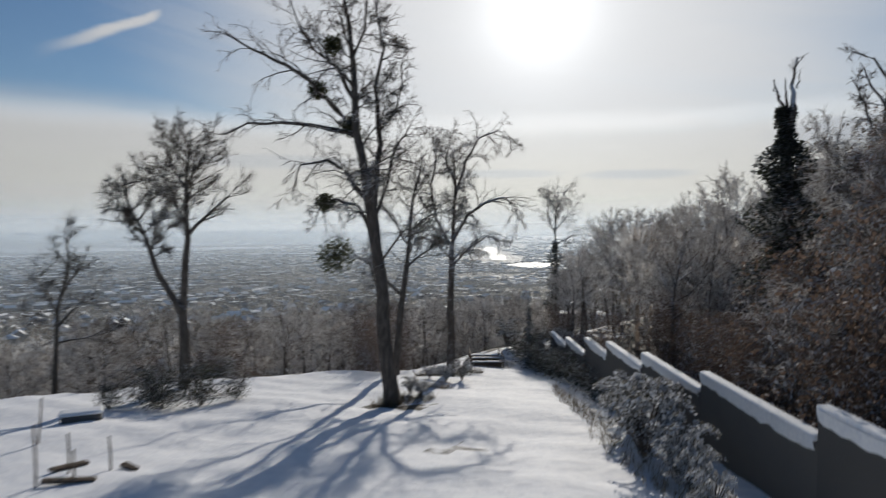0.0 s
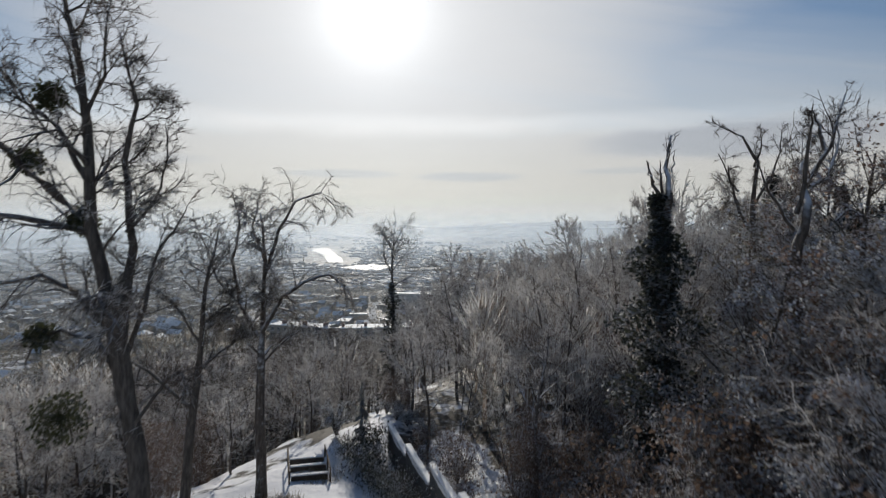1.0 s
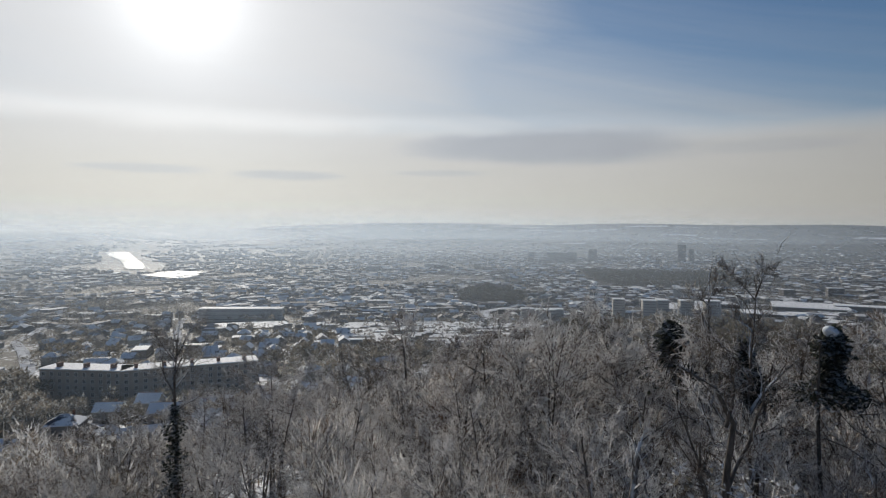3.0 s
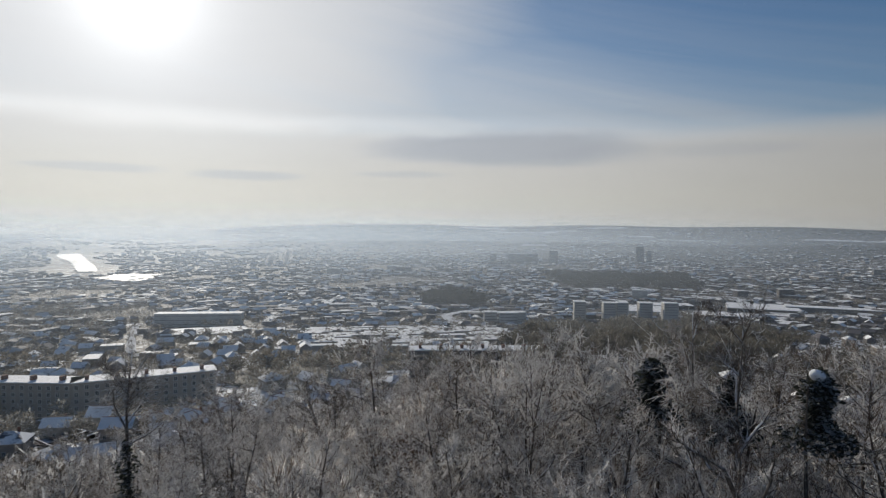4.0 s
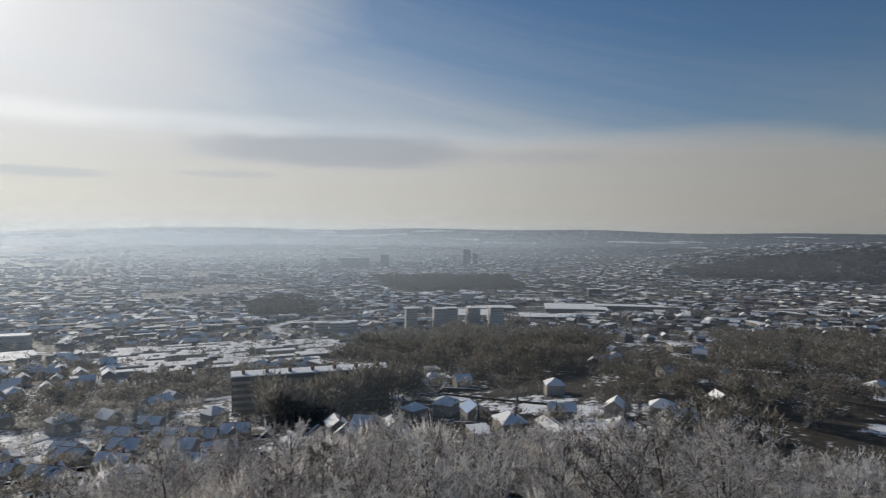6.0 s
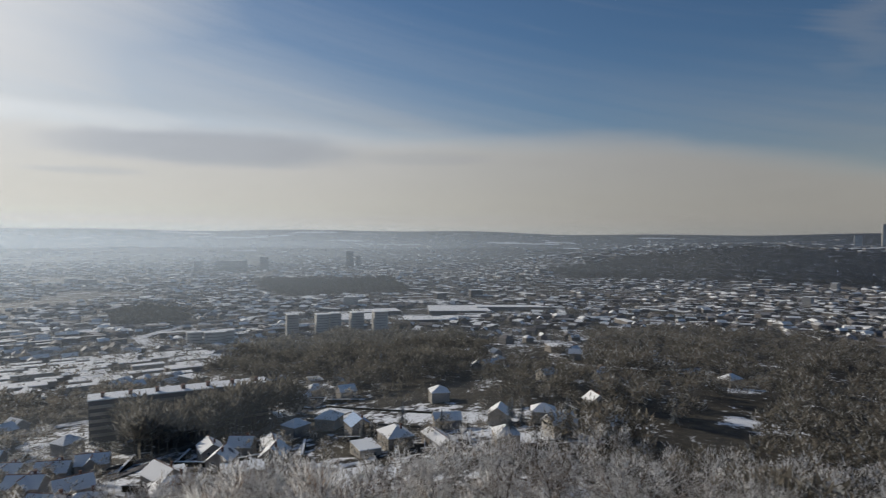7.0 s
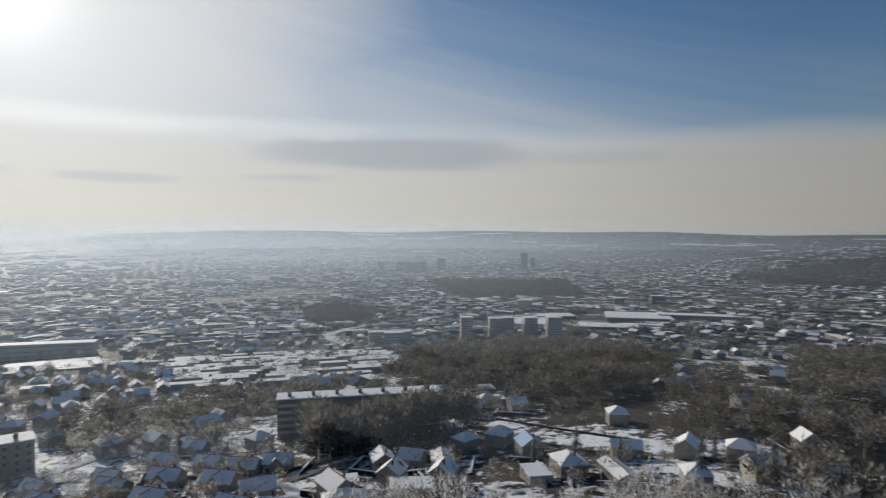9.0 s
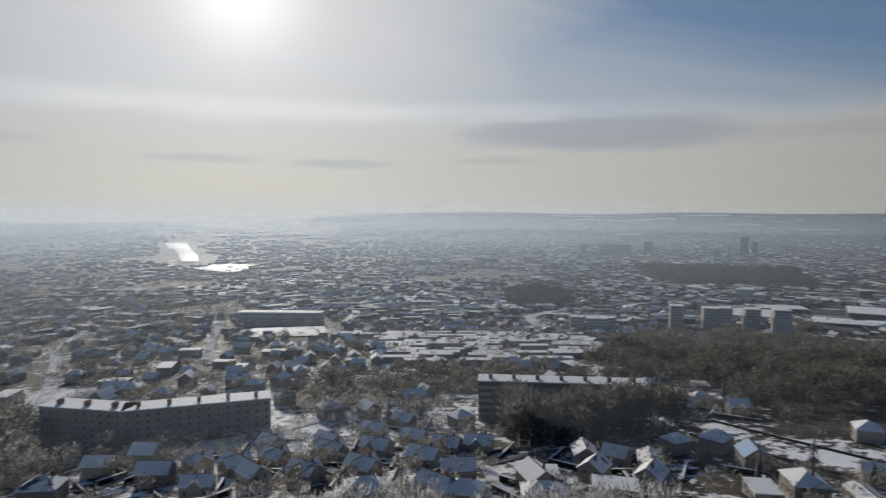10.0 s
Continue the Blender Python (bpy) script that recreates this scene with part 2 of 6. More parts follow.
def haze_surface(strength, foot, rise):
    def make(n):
        # haze painted as sheet opacity; scatters sunlight falling through, thickening upwards from its foot
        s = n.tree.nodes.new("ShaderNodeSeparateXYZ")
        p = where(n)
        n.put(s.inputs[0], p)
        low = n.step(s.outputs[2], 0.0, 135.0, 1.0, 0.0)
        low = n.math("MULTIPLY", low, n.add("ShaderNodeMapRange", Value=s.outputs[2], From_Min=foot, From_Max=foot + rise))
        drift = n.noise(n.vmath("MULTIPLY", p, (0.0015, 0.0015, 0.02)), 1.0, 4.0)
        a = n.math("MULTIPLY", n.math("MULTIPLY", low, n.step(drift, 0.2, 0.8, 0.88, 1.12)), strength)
        # sunward glow put into opacity: less to the east, more over the western valley
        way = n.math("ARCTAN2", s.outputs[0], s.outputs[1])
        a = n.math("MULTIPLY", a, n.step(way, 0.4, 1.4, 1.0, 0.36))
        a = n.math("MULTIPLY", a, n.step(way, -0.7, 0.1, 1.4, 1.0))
        t = n.add("ShaderNodeBsdfTranslucent", Color=HAZE_TINT)
        d = n.add("ShaderNodeBsdfDiffuse", Color=HAZE_TINT)
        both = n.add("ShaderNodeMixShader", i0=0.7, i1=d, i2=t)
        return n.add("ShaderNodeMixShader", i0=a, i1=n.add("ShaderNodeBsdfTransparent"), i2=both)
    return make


# bluish tint of distance haze, given to the sheets as their colour
HAZE_TINT = (0.72, 0.84, 0.97, 1)
M_GROUND = material("snowy_ground", ground_surface)
M_SNOW = material("snow", snow_surface(0.1))
M_SNOW_ROOF = material("snowy_roof", roof_surface)
M_BLOCKROOF = material("block_roof", snow_surface(0.75))
M_TOWNROOF = material("town_roofs", town_roof_surface)
M_HOUSE = material("house_render", wall_surface((0.46, 0.42, 0.36), (0.30, 0.27, 0.24)))
M_TOWN = material("town_walls", wall_surface((0.24, 0.22, 0.20), (0.10, 0.095, 0.095)))
M_BLOCK = material("block_render", wall_surface((0.36, 0.32, 0.27), (0.31, 0.28, 0.24), 0.12))
M_DARKBLOCK = material("dark_block", wall_surface((0.13, 0.12, 0.12), (0.10, 0.10, 0.11), 0.12))
M_SLAB = material("slab_concrete", wall_surface((0.52, 0.50, 0.46), (0.44, 0.42, 0.39), 0.08))
M_GLASS = material("window_glass", plain((0.03, 0.035, 0.04), 0.12, 0.2))
M_FRAME = material("window_frame", plain((0.55, 0.54, 0.52), 0.6, 0.1))
M_CHIMNEY = material("chimney_brick", plain((0.16, 0.09, 0.07), 0.9, 0.35))
M_BARK = material("dark_bark", bark_surface((0.070, 0.060, 0.052), (0.16, 0.14, 0.12), 0.5, 0.4))
M_FROSTBARK = material("frosted_bark", bark_surface((0.075, 0.062, 0.052), (0.17, 0.145, 0.125), 0.9, 0.05))
M_TWIG = material("bare_twigs", twig_surface((0.16, 0.135, 0.115), (0.78, 0.77, 0.76), 0.44))
M_FROST = material("frosted_twigs", twig_surface((0.25, 0.205, 0.168), (0.86, 0.845, 0.825), 0.70))
M_NEARFROST = material("thick_frost_twigs", twig_surface((0.29, 0.235, 0.19), (0.90, 0.885, 0.865), 0.80))
M_FARWOOD = material("far_wood", twig_surface((0.195, 0.180, 0.150), (0.52, 0.52, 0.50), 0.36))
M_DARKWOOD = material("dense_dark_wood", twig_surface((0.085, 0.082, 0.072), (0.30, 0.30, 0.30), 0.18))
M_PALEWOOD = material("frosted_slope_wood", twig_surface((0.20, 0.178, 0.152), (0.74, 0.735, 0.73), 0.54))
M_IVY = material("ivy_leaves", leaf_surface((0.032, 0.037, 0.030), (0.066, 0.070, 0.057), 0.65, 0.66))
M_CONIFER = material("conifer_needles", leaf_surface((0.016, 0.026, 0.018), (0.034, 0.046, 0.030), 0.35))
M_BROWN = material("brown_leaves", leaf_surface((0.15, 0.105, 0.080), (0.25, 0.18, 0.145), 0.85, 0.40))
M_SHRUB = material("frosted_shrub", leaf_surface((0.10, 0.098, 0.078), (0.22, 0.20, 0.17), 0.88, 0.28))
M_THICKET = material("thicket_leaves", leaf_surface((0.10, 0.072, 0.056), (0.185, 0.135, 0.108), 0.65, 0.56))
M_SNOWSHRUB = material("snow_laden_shrub", leaf_surface((0.06, 0.06, 0.05), (0.16, 0.15, 0.13), 0.95, 0.0))
M_MISTLETOE = material("mistletoe", leaf_surface((0.050, 0.058, 0.028), (0.10, 0.10, 0.055), 0.15))
M_CONCRETE = material("concrete_fence", wall_surface((0.125, 0.12, 0.112), (0.095, 0.092, 0.088), 1.2))
M_HEDGE = material("hedge_twigs", leaf_surface((0.030, 0.032, 0.020), (0.055, 0.050, 0.034), 0.3))
M_WOOD = material("weathered_wood", plain((0.11, 0.085, 0.065), 0.85, 0.4, 8.0))
M_ASPHALT = material("wet_road", plain((0.10, 0.10, 0.11), 0.6, 0.35, 0.3))
M_ROADSNOW = material("packed_snow_road", plain((0.56, 0.57, 0.59), 0.95, 0.35, 0.25))
M_FARFIELD = material("far_field", plain((0.58, 0.59, 0.61), 0.95, 0.3, 0.01))
M_WATER = material("river_water", plain((0.40, 0.41, 0.42), 0.58, 0.1, 0.02))
M_BLUE = material("blue_tarpaulin_roof", plain((0.30, 0.42, 0.62), 0.6, 0.2))
M_DARKTOWER = material("dark_tower", wall_surface((0.07, 0.075, 0.085), (0.06, 0.065, 0.07), 0.05))
M_BAND = material("dull_windows", plain((0.15, 0.15, 0.16), 0.5, 0.2))
M_GRASS = material("dry_grass", twig_surface((0.26, 0.21, 0.13), (0.80, 0.80, 0.80), 0.25))
M_STEAM = material("steam", twig_surface((0.8, 0.8, 0.8), (0.9, 0.9, 0.9), 0.5))

# ---- ground ----
EDGE = [(-45, -80), (-30, 26), (-12, 43), (0, 47.5), (6.5, 56), (14, 62), (30, 80), (65, 84), (84, 62), (92, 0), (92, -80)]
FALL = [(0, 0), (6, -2), (16, -11), (30, -18), (60, -24), (105, -29.5), (140, -35), (190, -40), (260, -46), (400, -56.5), (560, -68),
        (900, -77), (1500, -88), (2600, -92)]


def inside(x, y, poly):
    if not isinstance(x, np.ndarray):
        r = False
        for (ax, ay), (bx, by) in zip(poly, poly[1:] + poly[:1]):
            if (ay > y) != (by > y) and x < (bx - ax) * (y - ay) / (by - ay) + ax:
                r = not r
        return r
    x, y = np.asarray(x, float), np.asarray(y, float)
    r = np.zeros(x.shape, bool)
    for (ax, ay), (bx, by) in zip(poly, poly[1:] + poly[:1]):
        if ay != by:
            r ^= ((ay > y) != (by > y)) & (x < (bx - ax) * (y - ay) / (by - ay) + ax)
    return r


def beyond(x, y):
    """Distance outside the hilltop."""
    d = np.full(np.shape(x), 1e9)
    for (ax, ay), (bx, by) in zip(EDGE, EDGE[1:] + EDGE[:1]):
        ux, uy = bx - ax, by - ay
        t = np.clip(((x - ax) * ux + (y - ay) * uy) / (ux * ux + uy * uy), 0, 1)
        d = np.minimum(d, np.hypot(x - ax - t * ux, y - ay - t * uy))
    return np.where(inside(x, y, EDGE), 0.0, d)


def off_hill(x, y):
    """Distance of one place outside the hilltop."""
    if inside(x, y, EDGE):
        return 0.0
    d = 1e9
    for (ax, ay), (bx, by) in zip(EDGE, EDGE[1:] + EDGE[:1]):
        ux, uy = bx - ax, by - ay
        t = min(1.0, max(0.0, ((x - ax) * ux + (y - ay) * uy) / (ux * ux + uy * uy)))
        d = min(d, math.hypot(x - ax - t * ux, y - ay - t * uy))
    return d


def lie(x, y):
    """Height of the land."""
    g = beyond(x, y)
    z = np.interp(g, *np.array(FALL, float).T)
    z += 0.12 * (41 - np.clip(y, -40, 46)) * np.clip(1 - g / 60, 0, 1)
    az = np.degrees(np.arctan2(x - 10, y - 30))
    z += np.clip((az - 48) / 20, 0, 1) * np.clip(g / 200, 0, 1) * 9
    r = np.hypot(x, y)
    k = np.where(np.abs(az) > 100, 1.0, np.clip((az - 9) / 16, 0, 1))
    rim = -20 + 82 * k - 26 * np.clip((az - 45) / 25, 0, 1)
    z += (rim + 92) * np.clip((r - 2600) / 2200, 0, 1) ** 1.3
    # wooded hill that closes the town towards the east
    hill = np.clip((az - 60) / 24, 0, 1) * np.clip((150 - az) / 20, 0, 1) * np.clip((r - 1600) / 700, 0, 1)
    hill = hill * hill * (3 - 2 * hill)
    z = np.maximum(z, -90 + 82 * hill + np.clip(hill * 3, 0, 1) * (7 * np.sin(x / 260 + y / 190) + 4 * np.sin(y / 95)))
    # ridges far off
    z += np.clip((r - 2700) / 1500, 0, 1) * (7 * np.sin(np.radians(az) * 9.0 + r / 420) + 4 * np.sin(np.radians(az) * 23 + 1.0))
    # low hills
    z += np.clip(r / 800, 0, 1) * 3 * np.sin(x / 310 + 1.3) * np.sin(y / 270)
    # small drifts on the hilltop
    z += np.clip(1 - g / 20, 0, 1) * (0.16 * np.sin(x * 0.55 + 0.6 * np.sin(y * 0.4)) * np.sin(y * 0.43 + 1.0)
                                      + 0.06 * np.sin(x * 1.7 + y * 0.9) * np.sin(y * 1.3 - x * 0.6))
    return z


CX, CY = 2.0, 26.0
RAD = [0.0]
while RAD[-1] < 4830:
    RAD.append(RAD[-1] + max(0.7, RAD[-1] * 0.028))
RAD = np.array(RAD)
NA = 400
ANG = np.arange(NA) * 2 * math.pi / NA
GR, GA = np.meshgrid(RAD, ANG, indexing="ij")
GX, GY = CX + GR * np.sin(GA), CY + GR * np.cos(GA)
GZ = lie(GX, GY)


def gz(x, y):
    """Height of the ground sheet at a place."""
    r, a = math.hypot(x - CX, y - CY), math.atan2(x - CX, y - CY) % (2 * math.pi)
    i = min(int(np.searchsorted(RAD, r, side='right')) - 1, len(RAD) - 2)
    u = (r - RAD[i]) / (RAD[i + 1] - RAD[i])
    f = a / (2 * math.pi) * NA
    j, v = int(f) % NA, f - int(f)
    k = (j + 1) % NA
    return float((GZ[i, j] * (1 - v) + GZ[i, k] * v) * (1 - u) + (GZ[i + 1, j] * (1 - v) + GZ[i + 1, k] * v) * u)


def mesh(name, verts, faces, mat, smooth=False):
    me = bpy.data.meshes.new(name)
    me.from_pydata(verts if isinstance(verts, list) else verts.tolist(), [], faces if isinstance(faces, list) else faces.tolist())
    me.materials.append(mat)
    if smooth:
        me.polygons.foreach_set("use_smooth", np.ones(len(me.polygons), bool))
    me.update()
    return me


def piece(name, me, parent=None, at=None, label=""):
    """One mesh object, as a part of parent or on its own."""
    ob = new(name, me)
    ob.parent = parent
    if at is not None:
        ob.matrix_basis = at
    return tagged(ob, label)


def thing(name, at, label, category, group="", kind=""):
    e = new(name)
    e.matrix_basis = at
    e.empty_display_size = 0.5
    return tagged(e, label, category, group, kind)


WOODS = {
    "grove": [(124, 208), (138, 234), (192, 203), (184, 196), (146, 200)],
    "big": [(243, 299), (335, 382), (453, 393), (442, 277), (375, 209), (298, 180), (245, 205), (264, 252)],
    "east": [(519, 190), (663, 118), (647, 16), (525, -73), (267, -90), (150, -60), (130, 30), (165, 85), (233, 75), (262, 111)],
    "ridge": [(1600, 560), (1720, 240), (1690, -130), (2130, -280), (2290, 200), (2180, 560), (1900, 760)],
    "far": [(1149, 1235), (1382, 973), (1032, 682), (834, 840)],
    "west": [(-70, 200), (-90, 330), (-12, 318), (-4, 286), (24, 266), (8, 246)],
    "belt": [(84, 292), (158, 290), (240, 300), (170, 350), (90, 335)],
    "dark": [(430, 672), (512, 805), (586, 832), (554, 715), (494, 638)],
    "mid": [(228, 214), (250, 206), (300, 178), (340, 160), (335, 105), (250, 90), (238, 108), (232, 130), (236, 160)],
    "foot": [(-200, 90), (-260, 260), (-90, 190), (0, 170), (30, 130), (0, 80)],
}
CLEARINGS = [(404, 110, 17), (307, 114, 15), (328, 135, 14), (394, 157, 14), (250, 45, 13), (330, 60, 15), (440, 60, 16)]
ROWS_AREA = [(192, 512), (357, 439), (268, 328), (155, 368)]
PITCH = [(121, 612), (180, 592), (164, 522), (104, 552)]
MEADOW = [(219, 209), (226, 170), (229, 150), (222, 128), (234, 104), (218, 98), (201, 130), (199, 164), (198, 191)]

gv = np.stack([GX, GY, GZ], -1).reshape(-1, 3)
ii, jj = np.meshgrid(np.arange(1, len(RAD) - 1), np.arange(NA), indexing="ij")
a = (ii * NA + jj).ravel()
b = (ii * NA + (jj + 1) % NA).ravel()
quads = np.stack([a, b, b + NA, a + NA], -1)
hub = [[NA + j, NA + (j + 1) % NA, 0][::-1] for j in range(NA)]
me = mesh("ground", gv, quads.tolist() + hub, M_GROUND, True)
gap = beyond(GX, GY)
snow = np.where(gap < 1, 1.6, np.where(gap < 330, 0.51, np.where(gap < 700, 0.42, 0.38)))
snow = np.where((gap < 45) & (GX > 9.5), 0.46, snow)
snow = np.where((GX > 8.6) & (GX < 15) & (GY > 12) & (GY < 66), 0.58, snow)
snow = np.where((gap >= 1) & (gap < 120) & (GX <= 9), 0.45, snow)
snow = np.where((gap > 60) & (GX > 150) & (GY < 230) & (GR < 480), 0.40, snow)
for poly in WOODS.values():
    snow = np.where(inside(GX, GY, poly), 0.30, snow)
snow = np.where(inside(GX, GY, MEADOW), 0.55, snow)
for px, py, pr in CLEARINGS:
    snow = np.where(np.hypot(GX - px, GY - py) < pr, 0.56, snow)
snow = np.where(inside(GX, GY, [(188, 140), (197, 128), (203, 116), (190, 96), (174, 104), (177, 128)]), 0.52, snow)
for px, py, pr in ((1.0, 23.4, 0.9), (0.0, 21.3, 0.8), (0.9, 21.6, 0.9), (-1.2, 30.6, 1.2), (-3.2, 30.8, 0.9), (0.6, 39.6, 1.3), (3.4, 27.5, 0.6)):
    # grass showing through where the snow lies thin
    snow = np.where(np.hypot(GX - px, (GY - py) * 1.3) < pr, 0.52, snow)
snow = np.where(GR > 2600, 0.20, snow)
me.attributes.new("snow", "FLOAT", "POINT").data.foreach_set("value", snow.ravel().astype(np.float32))
tagged(new("ground", me), "snow-covered hilltop falling to a wide valley floor", "ground", kind="structure")


def ribbon(name, points, width, mat, label, lift=0.35, category="road"):
    """A strip laid along the ground."""
    pts = []
    for (ax, ay), (bx, by) in zip(points, points[1:]):
        n = max(1, int(math.hypot(bx - ax, by - ay) / 6))
        pts += [(ax + (bx - ax) * k / n, ay + (by - ay) * k / n) for k in range(n)]
    pts.append(points[-1])
    for _ in range(4):
        pts = [pts[0]] + [((p[0] + 2 * q[0] + r[0]) / 4, (p[1] + 2 * q[1] + r[1]) / 4) for p, q, r in zip(pts, pts[1:], pts[2:])] + [pts[-1]]
    v, f = [], []
    for k, (x, y) in enumerate(pts):
        p, q = pts[max(k - 1, 0)], pts[min(k + 1, len(pts) - 1)]
        dx, dy = q[0] - p[0], q[1] - p[1]
        n = math.hypot(dx, dy) or 1
        wk = width(k / len(pts)) if callable(width) else width
        for s in (-1, -0.33, 0.33, 1):
            X, Y = x - s * dy / n * wk / 2, y + s * dx / n * wk / 2
            v.append((X, Y, gz(X, Y) + lift * (1.0 if abs(s) < 1 else 0.8)))
        if k:
            o = 4 * k
            f += [(o - 4 + i, o + i, o + 1 + i, o - 3 + i) for i in range(3)]
    return tagged(new(name, mesh(name, v, f, mat)), label, category, kind="structure")


def sheet(name, poly, mat, label, lift=0.4, category="field", step=8.0):
    """A flat area draped over the ground."""
    bm = bmesh.new()
    bm.faces.new([bm.verts.new((x, y, 0)) for x, y in poly])
    xs, ys = [p[0] for p in poly], [p[1] for p in poly]
    for axis, lo, hi in ((0, min(xs), max(xs)), (1, min(ys), max(ys))):
        n = min(40, int((hi - lo) / step))
        for k in range(1, n):
            co, no = [0, 0, 0], [0, 0, 0]
            co[axis], no[axis] = lo + (hi - lo) * k / n, 1
            bmesh.ops.bisect_plane(bm, geom=bm.verts[:] + bm.edges[:] + bm.faces[:], plane_co=co, plane_no=no)
    for v in bm.verts:
        v.co.z = gz(v.co.x, v.co.y) + lift
    bmesh.ops.recalc_face_normals(bm, faces=bm.faces)
    if bm.faces and sum(f.normal.z for f in bm.faces) < 0:
        bmesh.ops.reverse_faces(bm, faces=bm.faces)
    me = bpy.data.meshes.new(name)
    bm.to_mesh(me)
    bm.free()
    me.materials.append(mat)
    return tagged(new(name, me), label, category, kind="structure")


# ---- added sheets that paint distance haze over the valley ----
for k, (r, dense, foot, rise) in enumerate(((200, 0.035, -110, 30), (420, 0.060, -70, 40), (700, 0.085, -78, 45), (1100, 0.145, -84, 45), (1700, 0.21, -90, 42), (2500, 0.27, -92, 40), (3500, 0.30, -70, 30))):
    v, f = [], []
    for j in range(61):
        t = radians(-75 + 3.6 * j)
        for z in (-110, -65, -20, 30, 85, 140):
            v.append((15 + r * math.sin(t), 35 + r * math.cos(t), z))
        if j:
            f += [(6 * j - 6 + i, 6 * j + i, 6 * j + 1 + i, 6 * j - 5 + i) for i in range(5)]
    tagged(new("mist_layer", mesh("mist_layer", v, f, material("painted_haze_%d" % k, haze_surface(dense, foot, rise)), True)), "translucent sheet standing in for pale haze over the valley", "mist", kind="structure")

# ---- tree building ----
rng = random.Random(4)


def tube(V, F, pts, radii, sides=5, cap=True):
    base = len(V)
    n = len(pts)
    for k, p in enumerate(pts):
        d = (pts[min(k + 1, n - 1)] - pts[max(k - 1, 0)]).normalized()
        a1 = d.orthogonal().normalized()
        b1 = d.cross(a1)
        for s in range(sides):
            t = 2 * math.pi * s / sides
            V.append(tuple(p + (a1 * math.cos(t) + b1 * math.sin(t)) * radii[k]))
    for k in range(n - 1):
        for s in range(sides):
            o, q = base + k * sides, (s + 1) % sides
            F.append((o + s, o + q, o + sides + q, o + sides + s))
    if cap:
        F.append(tuple(base + (n - 1) * sides + s for s in range(sides)))


def spike(V, F, p, d, length, r):
    """A twig: a slender three-sided point."""
    a1 = d.orthogonal().normalized() * r
    b1 = d.cross(a1)
    o = len(V)
    V += [tuple(p + a1), tuple(p - a1 * 0.5 + b1 * 0.87), tuple(p - a1 * 0.5 - b1 * 0.87), tuple(p + d * length)]
    F += [(o, o + 1, o + 3), (o + 1, o + 2, o + 3), (o + 2, o, o + 3)]


def jitter(d, amount, g=rng):
    return (d + Vector((g.gauss(0, 1), g.gauss(0, 1), g.gauss(0, 1))) * amount).normalized()


def limb(p, d, length, r, n=5, wobble=0.12, lift=0.0, g=rng):
    """A bending limb as points and radii."""
    pts, rad = [p.copy()], [r]
    for k in range(n):
        d = jitter(d, wobble, g)
        d = (d + Vector((0, 0, lift))).normalized()
        p = p + d * (length / n)
        pts.append(p.copy())
        rad.append(max(r * (1 - 0.85 * (k + 1) / n), 0.006))
    return pts, rad


def along(pts, t):
    f = t * (len(pts) - 1)
    i = min(int(f), len(pts) - 2)
    return pts[i].lerp(pts[i + 1], f - i), (pts[i + 1] - pts[i]).normalized()


def twigs(V, F, pts, count, length, r, g, droop=0.0, start=0.15):
    """Fine twigs set alternately along a branch."""
    for k in range(count):
        p, d = along(pts, min(0.98, start + (1 - start) * (k + g.random()) / count))
        side = jitter(d.orthogonal(), 1.2, g)
        d = (d * g.uniform(0.3, 0.9) + side * g.uniform(0.6, 1.1) + Vector((0, 0, 0.12 - droop * 3))).normalized()
        spike(V, F, p, d, length * g.uniform(0.4, 1.2), r)


def crown_branches(wood, fine, pts, rad, g, subs=6, sublen=0.45, tw=7, twlen=0.8, twr=0.016, lift=0.06, droop=0.0, start=0.3, deep=3):
    """Side branches and twigs of one limb."""
    total = sum((q - p).length for p, q in zip(pts, pts[1:]))
    for k in range(subs):
        t = start + (1 - start) * (k + g.random() * 0.8) / subs
        p, d = along(pts, min(t, 0.99))
        d = jitter(d, 0.55, g)
        sl = total * sublen * (1.15 - 0.55 * t) * (0.7 + 0.6 * g.random())
        r = max(0.014, rad[min(int(t * (len(rad) - 1)), len(rad) - 1)] * 0.5)
        sp, sr = limb(p, d, sl, r, 3, 0.22, lift - droop, g)
        tube(*wood, sp, sr, 3, False)
        for m in range(deep):
            p2, d2 = along(sp, min(0.95, 0.2 + 0.75 * (m + g.random()) / deep))
            tp, tr = limb(p2, jitter(d2, 0.6, g), sl * g.uniform(0.35, 0.6), twr * 1.3, 2, 0.25, lift - droop * 1.6, g)
            tube(*fine, tp, [twr * 1.25, twr, twr * 0.6], 3, False)
            twigs(*fine, tp, tw, twlen * 0.8, twr * 0.8, g, droop)
        twigs(*fine, sp, tw, twlen, twr * 0.8, g, droop)
    twigs(*fine, pts, tw, twlen, twr, g, droop, 0.5)


